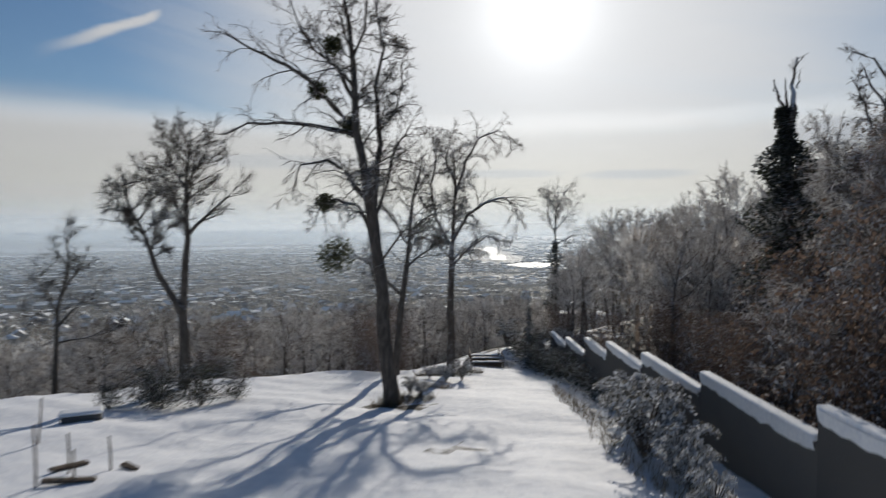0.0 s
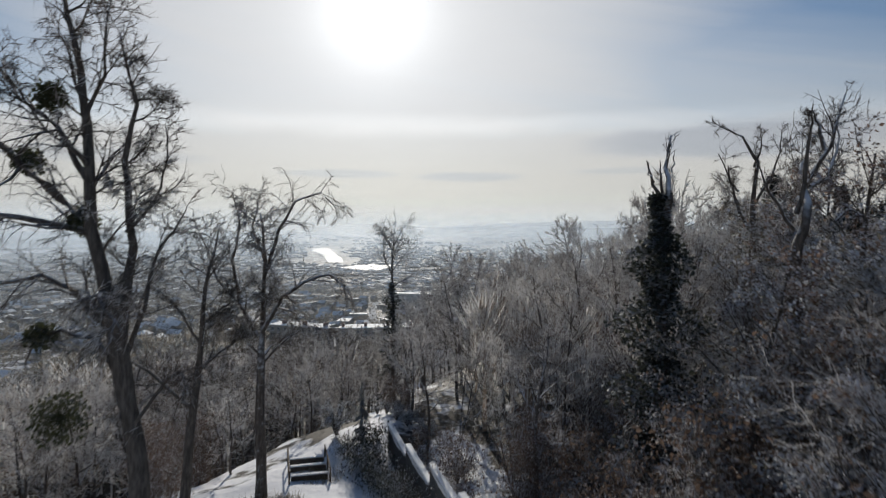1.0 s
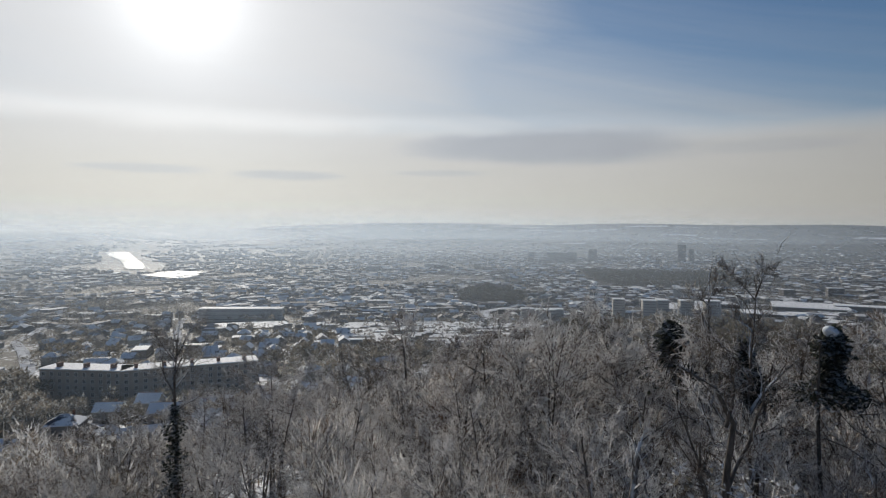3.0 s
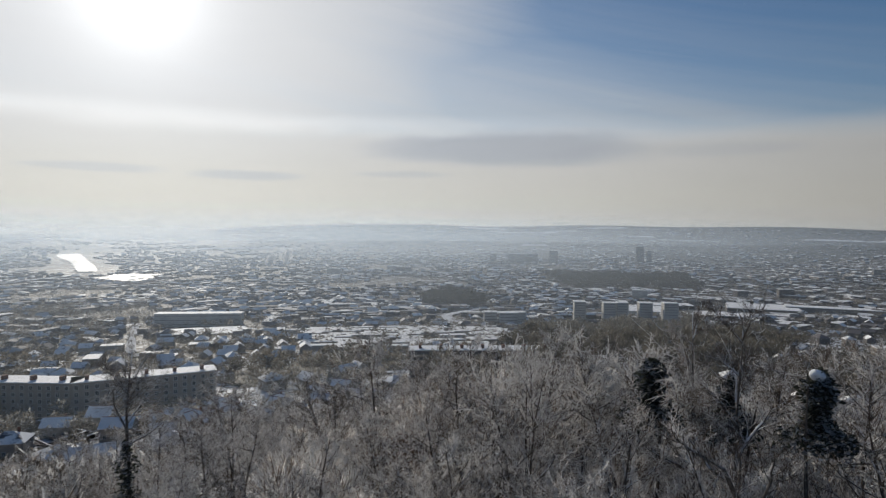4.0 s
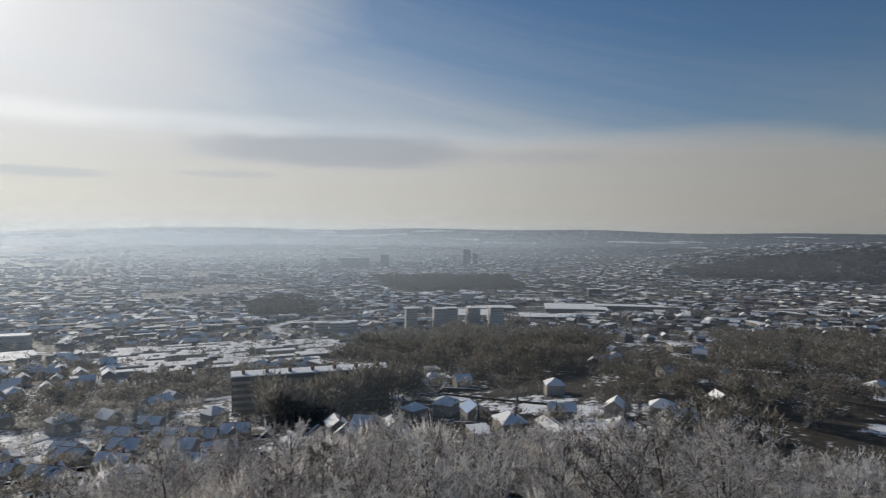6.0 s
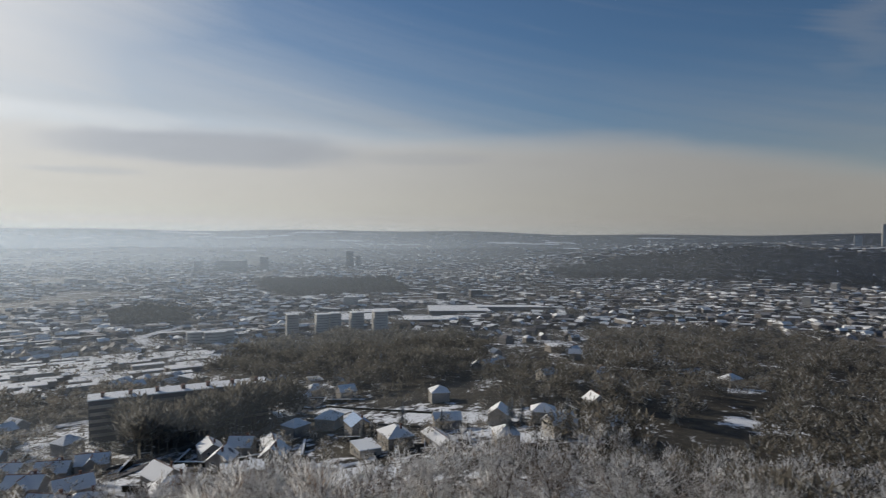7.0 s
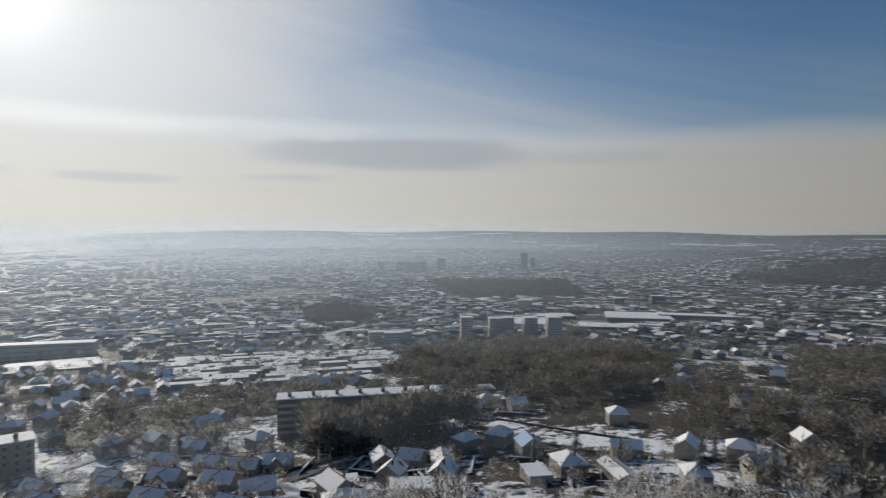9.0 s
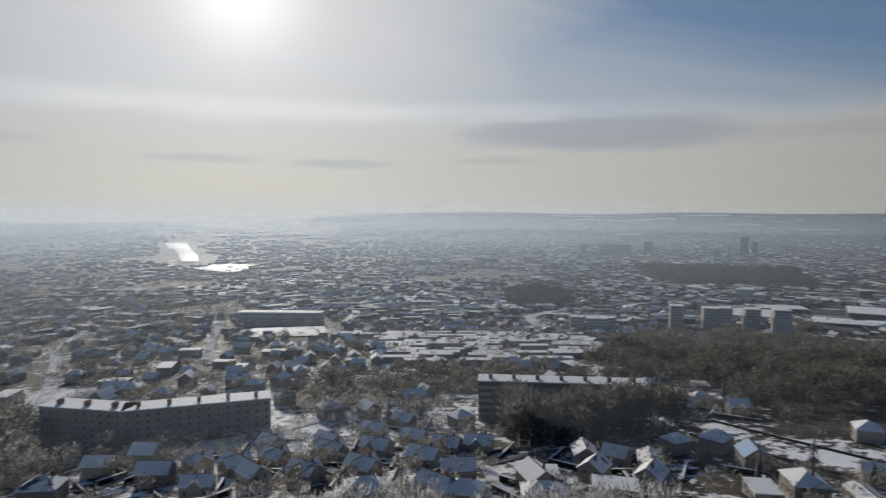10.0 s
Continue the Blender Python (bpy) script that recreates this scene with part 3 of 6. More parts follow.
def bare_tree(seed, h, spread, trunk_r=0.2, limbs=14, bare=0.35, rise=0.75, subs=5, tw=7, twlen=0.8, twr=0.018, droop=0.0, lean=(0, 0), stems=1, deep=3):
    """Meshes of trunk with limbs, and of the fine crown, of a leafless tree."""
    g = random.Random(seed)
    wood, fine = ([], []), ([], [])
    for s in range(stems):
        d = Vector((lean[0] + (g.uniform(-0.25, 0.25) if stems > 1 else 0), lean[1] + (g.uniform(-0.25, 0.25) if stems > 1 else 0), 1)).normalized()
        hh = h * (1 if s == 0 else g.uniform(0.7, 0.95))
        pts, rad = limb(Vector((0, 0, -0.4)), d, hh + 0.4, trunk_r / (1 + 0.35 * (stems - 1)), 8, 0.07, 0.04, g)
        tube(*wood, pts, rad, 7)
        for k in range(limbs // stems):
            t = bare + (0.97 - bare) * (k + g.random() * 0.6) / (limbs // stems)
            p, d0 = along(pts, t)
            az = k * 2.4 + g.random() + s
            up = rise * (0.6 + 0.8 * g.random())
            d = Vector((math.cos(az), math.sin(az), up)).normalized()
            prof = math.sin(math.pi * min(1, 0.25 + 0.8 * (t - bare) / (1 - bare)))
            ln = spread * (0.35 + 0.75 * prof) * (0.75 + 0.5 * g.random())
            lp, lr = limb(p, d, ln, trunk_r * 0.42 * (1.1 - 0.7 * t), 4, 0.16, 0.10 - droop, g)
            tube(*wood, lp, lr, 4, False)
            crown_branches(wood, fine, lp, lr, g, subs, 0.5, tw, twlen, twr, 0.08, droop, 0.3, deep)
        crown_branches(wood, fine, pts[-3:], rad[-3:], g, subs, 0.6, tw, twlen, twr, 0.1, droop, 0.1, deep)
    return wood, fine


def leaf_cloud(seed, count, size, shape, lying=0.0):
    """Loose leaves: bent four-sided leaves at places given by shape(g), a share of them lying flat."""
    g = random.Random(seed)
    V, F = [], []
    for _ in range(count):
        p = shape(g)
        d = jitter(Vector((0, 0, 0)) + Vector((g.gauss(0, 1), g.gauss(0, 1), g.gauss(0, 0.6))), 0.1, g)
        e = d.orthogonal().normalized()
        e = (e * math.cos(g.random() * 6.3) + d.cross(e) * math.sin(g.random() * 6.3))
        if g.random() < lying:
            d = Vector((d.x, d.y, d.z * 0.3)).normalized()
            e = d.cross(Vector((0, 0, 1))).normalized()
        s = size * (0.6 + 0.8 * g.random())
        c = d.cross(e) * s * 0.15
        o = len(V)
        V += [tuple(p), tuple(p + d * s * 0.5 + e * s * 0.3 + c), tuple(p + d * s), tuple(p + d * s * 0.5 - e * s * 0.3 + c)]
        F += [(o, o + 1, o + 2), (o, o + 2, o + 3)]
    return V, F


def tree_thing(name, wood_me, fine_me, at, label, category="tree", group="", fine_name="crown"):
    t = thing(name, at, label, category, group)
    piece("trunk", wood_me, t)
    piece(fine_name, fine_me, t)
    return t

# ---- fence ----
FENCE_X = 8.75
fence = thing("concrete_fence", pose(FENCE_X, 20, 2.5), "stepped dark concrete fence with snow along its top", "fence")
STEPS = [(50, 1.5), (44, 2.1), (38.2, 3.1), (33, 3.8), (27.1, 4.4), (20.9, 5.0), (14.3, 5.75), (8, 6.5), (2, 7.2), (-4, 7.9)]


def box(x0, y0, z0, x1, y1, z1):
    v = [(x, y, z) for z in (z0, z1) for x, y in ((x0, y0), (x1, y0), (x1, y1), (x0, y1))]
    return v, [(3, 2, 1, 0), (4, 5, 6, 7), (0, 1, 5, 4), (1, 2, 6, 5), (2, 3, 7, 6), (3, 0, 4, 7)]


def join(*parts):
    V, F = [], []
    for v, f in parts:
        o = len(V)
        V += [tuple(p) for p in v]
        F += [tuple(i + o for i in q) for q in f]
    return V, F


def bevelled(name, v, f, mat, width=0.03, seg=2):
    bm = bmesh.new()
    vs = [bm.verts.new(p) for p in v]
    for q in f:
        bm.faces.new([vs[i] for i in q])
    bmesh.ops.bevel(bm, geom=bm.edges[:], offset=width, segments=seg, affect="EDGES", profile=0.5)
    me = bpy.data.meshes.new(name)
    bm.to_mesh(me)
    bm.free()
    me.materials.append(mat)
    return me


g = random.Random(11)
for (far, top), (near, _) in zip(STEPS, STEPS[1:]):
    low = min(gz(FENCE_X, far), gz(FENCE_X, near)) - 0.4
    ox, oy, oz = FENCE_X, 20, 2.5
    tilt = g.uniform(-0.03, 0.03)
    v, f = box(-0.13 + tilt, near - oy + 0.02, low - oz, 0.13 + tilt, far - oy, top - oz)
    piece("panel", bevelled("panel", v, f, M_CONCRETE, 0.02), fence)
    v, f = box(-0.18 + tilt, near - oy + 0.10, top - oz - 0.03, 0.18 + tilt, far - oy + 0.04, top - oz + 0.15)
    piece("snow_cap", bevelled("snow_cap", v, f, M_SNOW, 0.07, 3), fence, label="soft white snow lying along the top")
    # snow blown against the upper part of the panel, ragged below
    n = int((far - near) / 0.16)
    v, f = [], []
    for k in range(n + 1):
        y = near - oy + 0.12 + (far - near - 0.16) * k / n
        deep = max(0.04, 0.24 + 0.34 * noise.noise(Vector((y * 0.35, near, 3.0))) + 0.10 * noise.noise(Vector((y * 2.1, near, 8.0))))
        v += [(-0.20 + tilt, y, top - oz + 0.03), (-0.165 + tilt, y, top - oz - deep * 0.6), (-0.125 + tilt, y, top - oz - deep)]
        if k:
            o = 3 * k
            f += [(o - 3, o - 2, o + 1, o), (o - 2, o - 1, o + 2, o + 1)]
    piece("snow_crust", mesh("snow_crust", v, f, M_SNOW, True), fence, label="ragged crust of snow clinging to the face")

# ---- trees on the hilltop ----


def hero(name, base, stem, r0, limbs, label, seed, extra=8, twr=0.012, tw=5, twlen=0.5, droop=0.08, extra_len=3.0, forks=(), bare_from=0.5, ivy=None, bark=None, fine=None, drawn=(), subs=12):
    """A single tree with its own stem line (offset, height) and main limbs (height, compass from east, rise, length, radius, lift).
    drawn: limbs with a line of their own (offset, height), a radius and how far they lean away."""
    g = random.Random(seed)
    wood, twig = ([], []), ([], [])

    def stem_tube(line, r):
        raw = [Vector((dx, g.uniform(-0.12, 0.12) * k, h)) for k, (dx, h) in enumerate(line)]
        pts = []
        for p, q in zip(raw, raw[1:]):
            pts += [p.lerp(q, t) + Vector((g.gauss(0, 0.03), g.gauss(0, 0.03), 0)) for t in (0, 0.33, 0.67)]
        pts.append(raw[-1])
        n = len(pts) - 1
        rad = [max(r * (1 - 0.9 * k / n) * (1.25 if k == 0 else 1), 0.02) for k in range(n + 1)]
        tube(*wood, pts, rad, 9)
        return pts, rad

    def at_height(pts, h):
        for p, q in zip(pts, pts[1:]):
            if q.z >= h:
                return p.lerp(q, (h - p.z) / max(q.z - p.z, 1e-3))
        return pts[-1]

    stems = [stem_tube(stem, r0)]
    for line, r in forks:
        stems.append(stem_tube(line, r))
    for h, az, rise, ln, r, lift, *which in limbs:
        pts, rad = stems[which[0] if which else 0]
        p = at_height(pts, h)
        d = Vector((math.cos(radians(az)), math.sin(radians(az)), rise)).normalized()
        lp, lr = limb(p, d, ln, r, 6, 0.13, lift, g)
        tube(*wood, lp, lr, 6, False)
        crown_branches(wood, twig, lp, lr, g, 12, 0.40, tw, twlen, twr, 0.03, droop, 0.12, 6)
    for line, r, lean in drawn:
        raw = [Vector((dx, lean * k / (len(line) - 1), h)) for k, (dx, h) in enumerate(line)]
        lp = []
        for p, q in zip(raw, raw[1:]):
            lp += [p.lerp(q, t) + Vector((g.gauss(0, 0.03), g.gauss(0, 0.05), g.gauss(0, 0.03))) for t in (0, 0.33, 0.67)]
        lp.append(raw[-1])
        lr = [max(r * (1 - 0.82 * k / (len(lp) - 1)), 0.015) for k in range(len(lp))]
        tube(*wood, lp, lr, 6, False)
        if subs:
            crown_branches(wood, twig, lp, lr, g, subs, 0.30, tw, twlen, twr, 0.03, droop, 0.12, 5)
    for order, (pts, rad) in enumerate(stems):
        top = pts[-1].z
        for k in range(extra):
            h = top * (bare_from + (0.98 - bare_from) * (k + g.random()) / extra)
            p = at_height(pts, h)
            az = g.uniform(0, 6.28)
            d = Vector((math.cos(az), math.sin(az), g.uniform(0.3, 1.2))).normalized()
            lp, lr = limb(p, d, extra_len * (0.55 if order else 1.0) * g.uniform(0.6, 1.2), 0.05, 4, 0.18, 0.05, g)
            tube(*wood, lp, lr, 4, False)
            crown_branches(wood, twig, lp, lr, g, 8, 0.46, tw, twlen, twr, 0.03, droop, 0.12, 5)
        crown_branches(wood, twig, pts[-4:], rad[-4:], g, 6, 0.6, tw, twlen, twr, 0.05, droop, 0.1)
    x, y, *z = base
    t = thing(name, pose(x, y, z[0] if z else gz(x, y)), label, "tree")
    piece("trunk", mesh("trunk", *wood, bark or M_BARK, True), t)
    piece("crown", mesh("crown", *twig, fine or M_TWIG), t)
    if ivy:
        count, size, shape, mat = ivy
        piece("ivy", mesh("ivy", *leaf_cloud(seed, count, size, shape, 0.45), mat), t, label="dark evergreen ivy wrapped round the trunk")
    return t


hero("tall_bare_tree", (-2.63, 31.4), [(0.1, -0.4), (-0.35, 3.4), (-0.5, 6.3), (-1.0, 9.6), (-1.6, 13.6), (-1.85, 17.0), (-2.2, 19.8), (-2.6, 22.4)], 0.42,
     [(11.5, 250, 0.5, 4.2, 0.11, -0.05), (10.0, 100, 0.5, 4.4, 0.11, -0.05), (14.8, 80, 0.9, 3.8, 0.09, 0.02), (15.6, 265, 0.9, 3.6, 0.09, 0.02), (17.8, 130, 1.3, 3.2, 0.07, 0.05)],
     "tall leafless tree with dark trunk and drooping branches", 21, 13, extra_len=2.7, bare_from=0.45,
     forks=[([(-0.65, 7.6), (-0.8, 9.9), (-0.5, 13.0), (-0.7, 15.9), (-0.3, 17.7), (-0.7, 20.0)], 0.22)],
     drawn=[([(-1.6, 13.4), (-2.4, 13.7), (-4.6, 14.1), (-7.2, 14.1), (-8.5, 13.6)], 0.15, 0.8), ([(-1.7, 13.8), (-3.0, 15.0), (-3.9, 16.1), (-5.0, 16.8), (-6.4, 17.4), (-7.9, 18.2)], 0.17, -0.9),
            ([(-1.8, 15.2), (-2.7, 17.0), (-3.9, 17.9), (-4.7, 19.2), (-5.2, 20.6)], 0.12, 1.2), ([(-1.1, 10.2), (-2.2, 11.6), (-3.0, 12.2), (-4.3, 11.9), (-4.6, 10.5)], 0.12, -1.0),
            ([(-0.9, 8.5), (-1.6, 9.9), (-2.7, 10.3), (-3.6, 9.9), (-3.9, 8.9)], 0.11, 0.7), ([(-0.8, 9.1), (-0.2, 11.0), (0.1, 12.5), (0.7, 13.6), (1.1, 14.3)], 0.10, 0.8),
            ([(-1.9, 16.8), (-1.2, 18.6), (-1.0, 20.4), (-0.6, 22.0)], 0.08, -0.6), ([(-0.6, 13.5), (0.2, 14.6), (0.6, 15.9), (0.5, 17.2)], 0.07, 0.5),
            ([(-0.5, 5.6), (-1.0, 6.6), (-1.2, 7.6)], 0.07, 0.4), ([(-0.6, 7.0), (0.4, 8.4), (1.0, 8.9), (1.5, 8.4)], 0.07, -0.6)])
hero("bare_tree", (0.55, 44.6), [(0.0, -0.4), (0.0, 4.4), (0.05, 7.9), (0.1, 9.6), (0.35, 13.5), (0.1, 16.0)], 0.32,
     [(8.0, 60, 0.8, 3.4, 0.09, -0.06), (10.2, 270, 0.8, 3.2, 0.09, -0.04)],
     "slender leafless tree with arching frosted limbs on the snow", 22, 12, extra_len=2.4, droop=0.10, bark=M_FROSTBARK, tw=7, subs=18, fine=M_FROST,
     drawn=[([(a * 1.09, b * 1.09) for a, b in line], r, lean) for line, r, lean in (
            ([(0.15, 8.6), (1.1, 10.4), (2.2, 11.1), (3.5, 11.5), (4.3, 10.8), (4.4, 10.1)], 0.14, 0.8), ([(0.3, 11.6), (1.0, 13.8), (1.8, 15.3), (3.1, 15.7), (3.8, 14.9)], 0.11, -0.7),
            ([(-0.1, 8.4), (-0.9, 10.1), (-1.3, 12.3), (-0.9, 14.2), (-1.3, 15.8)], 0.13, 0.6), ([(-0.9, 10.1), (-2.0, 11.4), (-2.4, 12.8), (-1.9, 14.0)], 0.08, -0.5),
            ([(0.1, 7.4), (-0.9, 8.4), (-1.8, 8.9), (-2.4, 8.4)], 0.08, 0.9), ([(0.3, 12.2), (-0.3, 14.0), (0.2, 15.9)], 0.08, 0.3), ([(0.1, 7.0), (1.2, 8.2), (2.4, 9.0), (3.3, 8.6)], 0.08, -0.8))])
hero("forked_tree", (-15.0, 36.0), [(0.0, -0.5), (0.1, 2.5), (0.0, 4.7), (0.5, 8.6), (0.3, 11.5), (0.7, 14.4)], 0.36,
     [(8.8, 20, 1.3, 4.6, 0.12, 0.04), (9.4, 160, 1.4, 4.2, 0.11, 0.04), (10.5, 90, 1.2, 4.0, 0.1, 0.04), (10.0, -60, 1.2, 4.0, 0.1, 0.04),
      (11.4, 30, 1.8, 3.6, 0.09, 0.05), (11.5, 200, 1.8, 3.4, 0.09, 0.05), (8.8, 170, 1.0, 3.6, 0.09, 0.05, 1), (7.6, 120, 1.2, 3.2, 0.08, 0.06, 1),
      (9.6, 20, 1.5, 2.8, 0.08, 0.06, 1)],
     "forked leafless tree with a wide fan-shaped crown", 23, 13, forks=[([(0.0, 4.4), (-1.3, 6.6), (-1.9, 8.6), (-2.9, 10.6), (-3.5, 12.2)], 0.22)], extra_len=3.0, droop=-0.05, twr=0.012, bare_from=0.6)
hero("bare_tree", (-25.5, 41.0), [(0.0, -0.5), (0.0, 4), (0.3, 8), (0.9, 11), (1.0, 13.5)], 0.22,
     [(7.0, 20, 0.9, 4.4, 0.09, 0.02), (8.0, 170, 1.2, 3.6, 0.09, 0.03), (9.0, 10, 1.5, 3.2, 0.08, 0.03), (6.0, 30, 0.3, 4.6, 0.07, 0.05)],
     "thin leafless tree on the slope below the snow", 24, 5, extra_len=2.2)


hero("dark_forked_tree", (-3.4, 43.6), [(0, -0.5), (0.4, 4), (0.9, 8), (1.3, 12), (2.0, 15)], 0.30,
     [(5.5, 160, 1.4, 6.0, 0.13, 0.03), (7.5, 20, 1.1, 4.5, 0.1, 0.0), (9.0, 190, 1.0, 4.0, 0.09, -0.03), (10.0, 0, 0.8, 3.8, 0.08, -0.05)],
     "forked dark tree with ivy and a twiggy head", 28, 9, extra_len=2.8, droop=0.06, bare_from=0.55)
STEP_X, STEP_Y = 3.3, 48.6
steps = thing("log_steps", pose(STEP_X, STEP_Y, gz(STEP_X, STEP_Y)), "dark timber steps edged with rails in the snow", "steps")
for k in range(3):
    dy = 1.6 * k - 1.6
    v, f = box(-1.1, dy - 0.14, gz(STEP_X, STEP_Y + dy) - gz(STEP_X, STEP_Y) - 0.3, 1.1, dy + 0.14, gz(STEP_X, STEP_Y + dy) - gz(STEP_X, STEP_Y) + 0.28)
    piece("riser", bevelled("riser", v, f, M_WOOD, 0.03), steps)
    v, f = box(-1.1, dy - 0.10, gz(STEP_X, STEP_Y + dy) - gz(STEP_X, STEP_Y) + 0.275, 1.1, dy + 0.2, gz(STEP_X, STEP_Y + dy) - gz(STEP_X, STEP_Y) + 0.36)
    piece("snow_cap", bevelled("snow_cap", v, f, M_SNOW, 0.03), steps)
for sx in (-1.2, 1.2):
    za, zb = gz(STEP_X, STEP_Y - 2.2) - gz(STEP_X, STEP_Y), gz(STEP_X, STEP_Y + 2.2) - gz(STEP_X, STEP_Y)
    V, F = [], []
    tube(V, F, [Vector((sx, -2.4, za + 0.75)), Vector((sx, 0, (za + zb) / 2 + 0.8)), Vector((sx, 2.4, zb + 0.75))], [0.05, 0.05, 0.05], 6)
    piece("rail", mesh("rail", V, F, M_WOOD), steps)
    for dy, zz in ((-2.2, za), (0, (za + zb) / 2), (2.2, zb)):
        V, F = [], []
        tube(V, F, [Vector((sx, dy, zz - 0.5)), Vector((sx, dy, zz + 0.85))], [0.06, 0.05], 6)
        piece("post", mesh("post", V, F, M_WOOD), steps)


def column(radius, low, high, cx=0.0):
    def shape(g):
        t = g.random()
        z = low + (high - low) * t
        r = radius(t) * math.sqrt(g.random()) * (0.8 + 0.4 * math.sin(z * 2.1 + g.random()))
        a = g.random() * 6.28
        return Vector((cx + r * math.cos(a), r * math.sin(a), z))
    return shape


hero("ivy_clad_tree", (14.9, 84.0), [(0, -0.5), (0.2, 8), (0.3, 14), (0.0, 20), (0.6, 25.0)], 0.30,
     [(19.0, 20, 1.0, 5.4, 0.09, 0.02), (18.4, 160, 1.2, 5.0, 0.09, 0.03), (20.0, 90, 1.3, 4.4, 0.07, 0.03), (20.2, -40, 1.2, 4.4, 0.07, 0.03), (17.0, 0, 0.5, 5.5, 0.07, 0.05), (21.5, 200, 1.6, 4.0, 0.09, 0.03), (22, 15, 1.4, 4.0, 0.09, 0.03)],
     "leafless tree with an ivy-covered trunk on the slope", 25, 6, extra_len=2.8, bare_from=0.68, twr=0.012, bark=M_FROSTBARK, fine=M_FROST,
     ivy=(2600, 0.34, column(lambda t: 2.0 - 1.3 * t, 2, 17.5), M_IVY))
hero("ivy_clad_snag", (18.1, 33.4), [(0, -0.5), (0.1, 6), (0.0, 11), (0.1, 13.6), (0.15, 15.2), (0.5, 16.6), (0.75, 18.1)], 0.38,
     [], "dead tree wrapped in dark ivy with bare forked tip", 26, 0, tw=1, twlen=0.3, extra_len=0.7, bare_from=0.93, subs=0, bark=M_FROSTBARK,
     drawn=[([(0.15, 15.0), (-0.35, 15.9), (-0.6, 16.9)], 0.12, 0.2), ([(-0.35, 15.9), (-0.7, 16.3), (-0.75, 16.8)], 0.06, -0.2), ([(0.1, 15.4), (-0.1, 16.2), (-0.2, 16.9)], 0.08, -0.2), ([(0.5, 16.4), (0.75, 17.0), (0.8, 17.4)], 0.05, 0.2)],
     ivy=(11000, 0.26, column(lambda t: 0.3 + 1.45 * min(1.0, (1 - t) * 2.4) + 0.5 * (1 - t), 3.0, 15.4), M_IVY))
hero("dead_limbed_tree", (20.6, 27.4), [(0, -0.5), (-0.3, 6), (-0.9, 11), (-1.0, 12.6), (-0.85, 13.7), (-0.25, 14.7), (0.25, 16.1), (0.9, 18.0)], 0.30,
     [], "frosted tree with thick dead limbs above brown leaves", 27, 0, tw=3, twlen=0.5, bare_from=0.7, subs=5, bark=M_FROSTBARK,
     drawn=[([(0.2, 16.0), (0.1, 16.9), (-0.05, 17.5)], 0.10, 0.3), ([(-0.85, 13.6), (-0.8, 15.2), (-0.7, 16.6), (-0.8, 17.5)], 0.11, -0.5), ([(-0.8, 15.2), (-0.2, 15.9), (0.0, 16.3)], 0.07, 0.4),
            ([(-1.0, 13.0), (-1.8, 14.4), (-2.2, 15.6)], 0.08, 0.6), ([(-0.3, 14.6), (0.9, 15.2), (1.6, 16.4), (1.8, 17.3)], 0.09, 1.0)],
     ivy=(3600, 0.24, column(lambda t: 3.2 * (1 - 0.55 * t), 2.0, 12.4), M_BROWN))
hero("dead_limbed_tree", (24.8, 35.5), [(0, -0.5), (0.1, 6), (-0.1, 11), (0.0, 14.1), (0.0, 15.6), (0.1, 17.4), (-0.8, 18.7), (-1.75, 19.5)], 0.24,
     [], "tall tree with crooked bare limbs above frosted leaves", 29, 0, tw=4, twlen=0.5, bare_from=0.7, subs=9, bark=M_BARK,
     drawn=[([(-0.1, 14.0), (-0.6, 14.9), (-0.9, 16.2), (-1.6, 17.9)], 0.12, 0.6), ([(-0.9, 16.0), (-1.5, 16.4), (-1.8, 17.2)], 0.09, -0.4), ([(0.1, 15.4), (0.9, 16.6), (1.2, 18.0), (1.1, 19.0)], 0.08, -0.6), ([(0.1, 17.2), (0.6, 18.2), (0.7, 19.2)], 0.07, 0.3)],
     ivy=(3200, 0.24, column(lambda t: 3.4 * (1 - 0.5 * t), 3.0, 15.6), M_SHRUB))
for x, y, top, seed in ((37.5, 45.4, 21.8, 51), (36.9, 42.4, 22.3, 52)):
    h = top - gz(x, y)
    hero("bare_tree", (x, y), [(0, -0.5), (0.2, h * 0.35), (-0.1, h * 0.7), (0.2, h)], 0.17, [(h * 0.66, 20, 0.6, 4.4, 0.12, 0.03), (h * 0.60, 165, 0.7, 4.2, 0.12, 0.03), (h * 0.74, 200, 1.0, 3.4, 0.09, 0.03), (h * 0.78, 40, 1.1, 3.0, 0.08, 0.03)],
         "tall frosted tree rising above the wood", seed, 7, twr=0.016, extra_len=2.2, droop=0.0, bare_from=0.6, bark=M_FROSTBARK, fine=M_FROST)

# mistletoe in the tall trees
MISTLETOE = []
for size in (0.5, 0.95):
    V, F = leaf_cloud(5, 560, 0.16 * (0.7 + size * 0.4), lambda g: jitter(Vector((g.gauss(0, 1), g.gauss(0, 1), g.gauss(0, 1))), 0) * size * (0.35 + 0.65 * g.random() ** 0.5))
    W = ([], [])
    gg = random.Random(6)
    for _ in range(160):
        spike(*W, Vector((0, 0, 0)), jitter(Vector((gg.gauss(0, 1), gg.gauss(0, 1), gg.gauss(0, 1))), 0, gg), size * gg.uniform(0.8, 1.15), 0.012)
    MISTLETOE.append((mesh("leaves", V, F, M_MISTLETOE), mesh("stem", *W, M_MISTLETOE)))
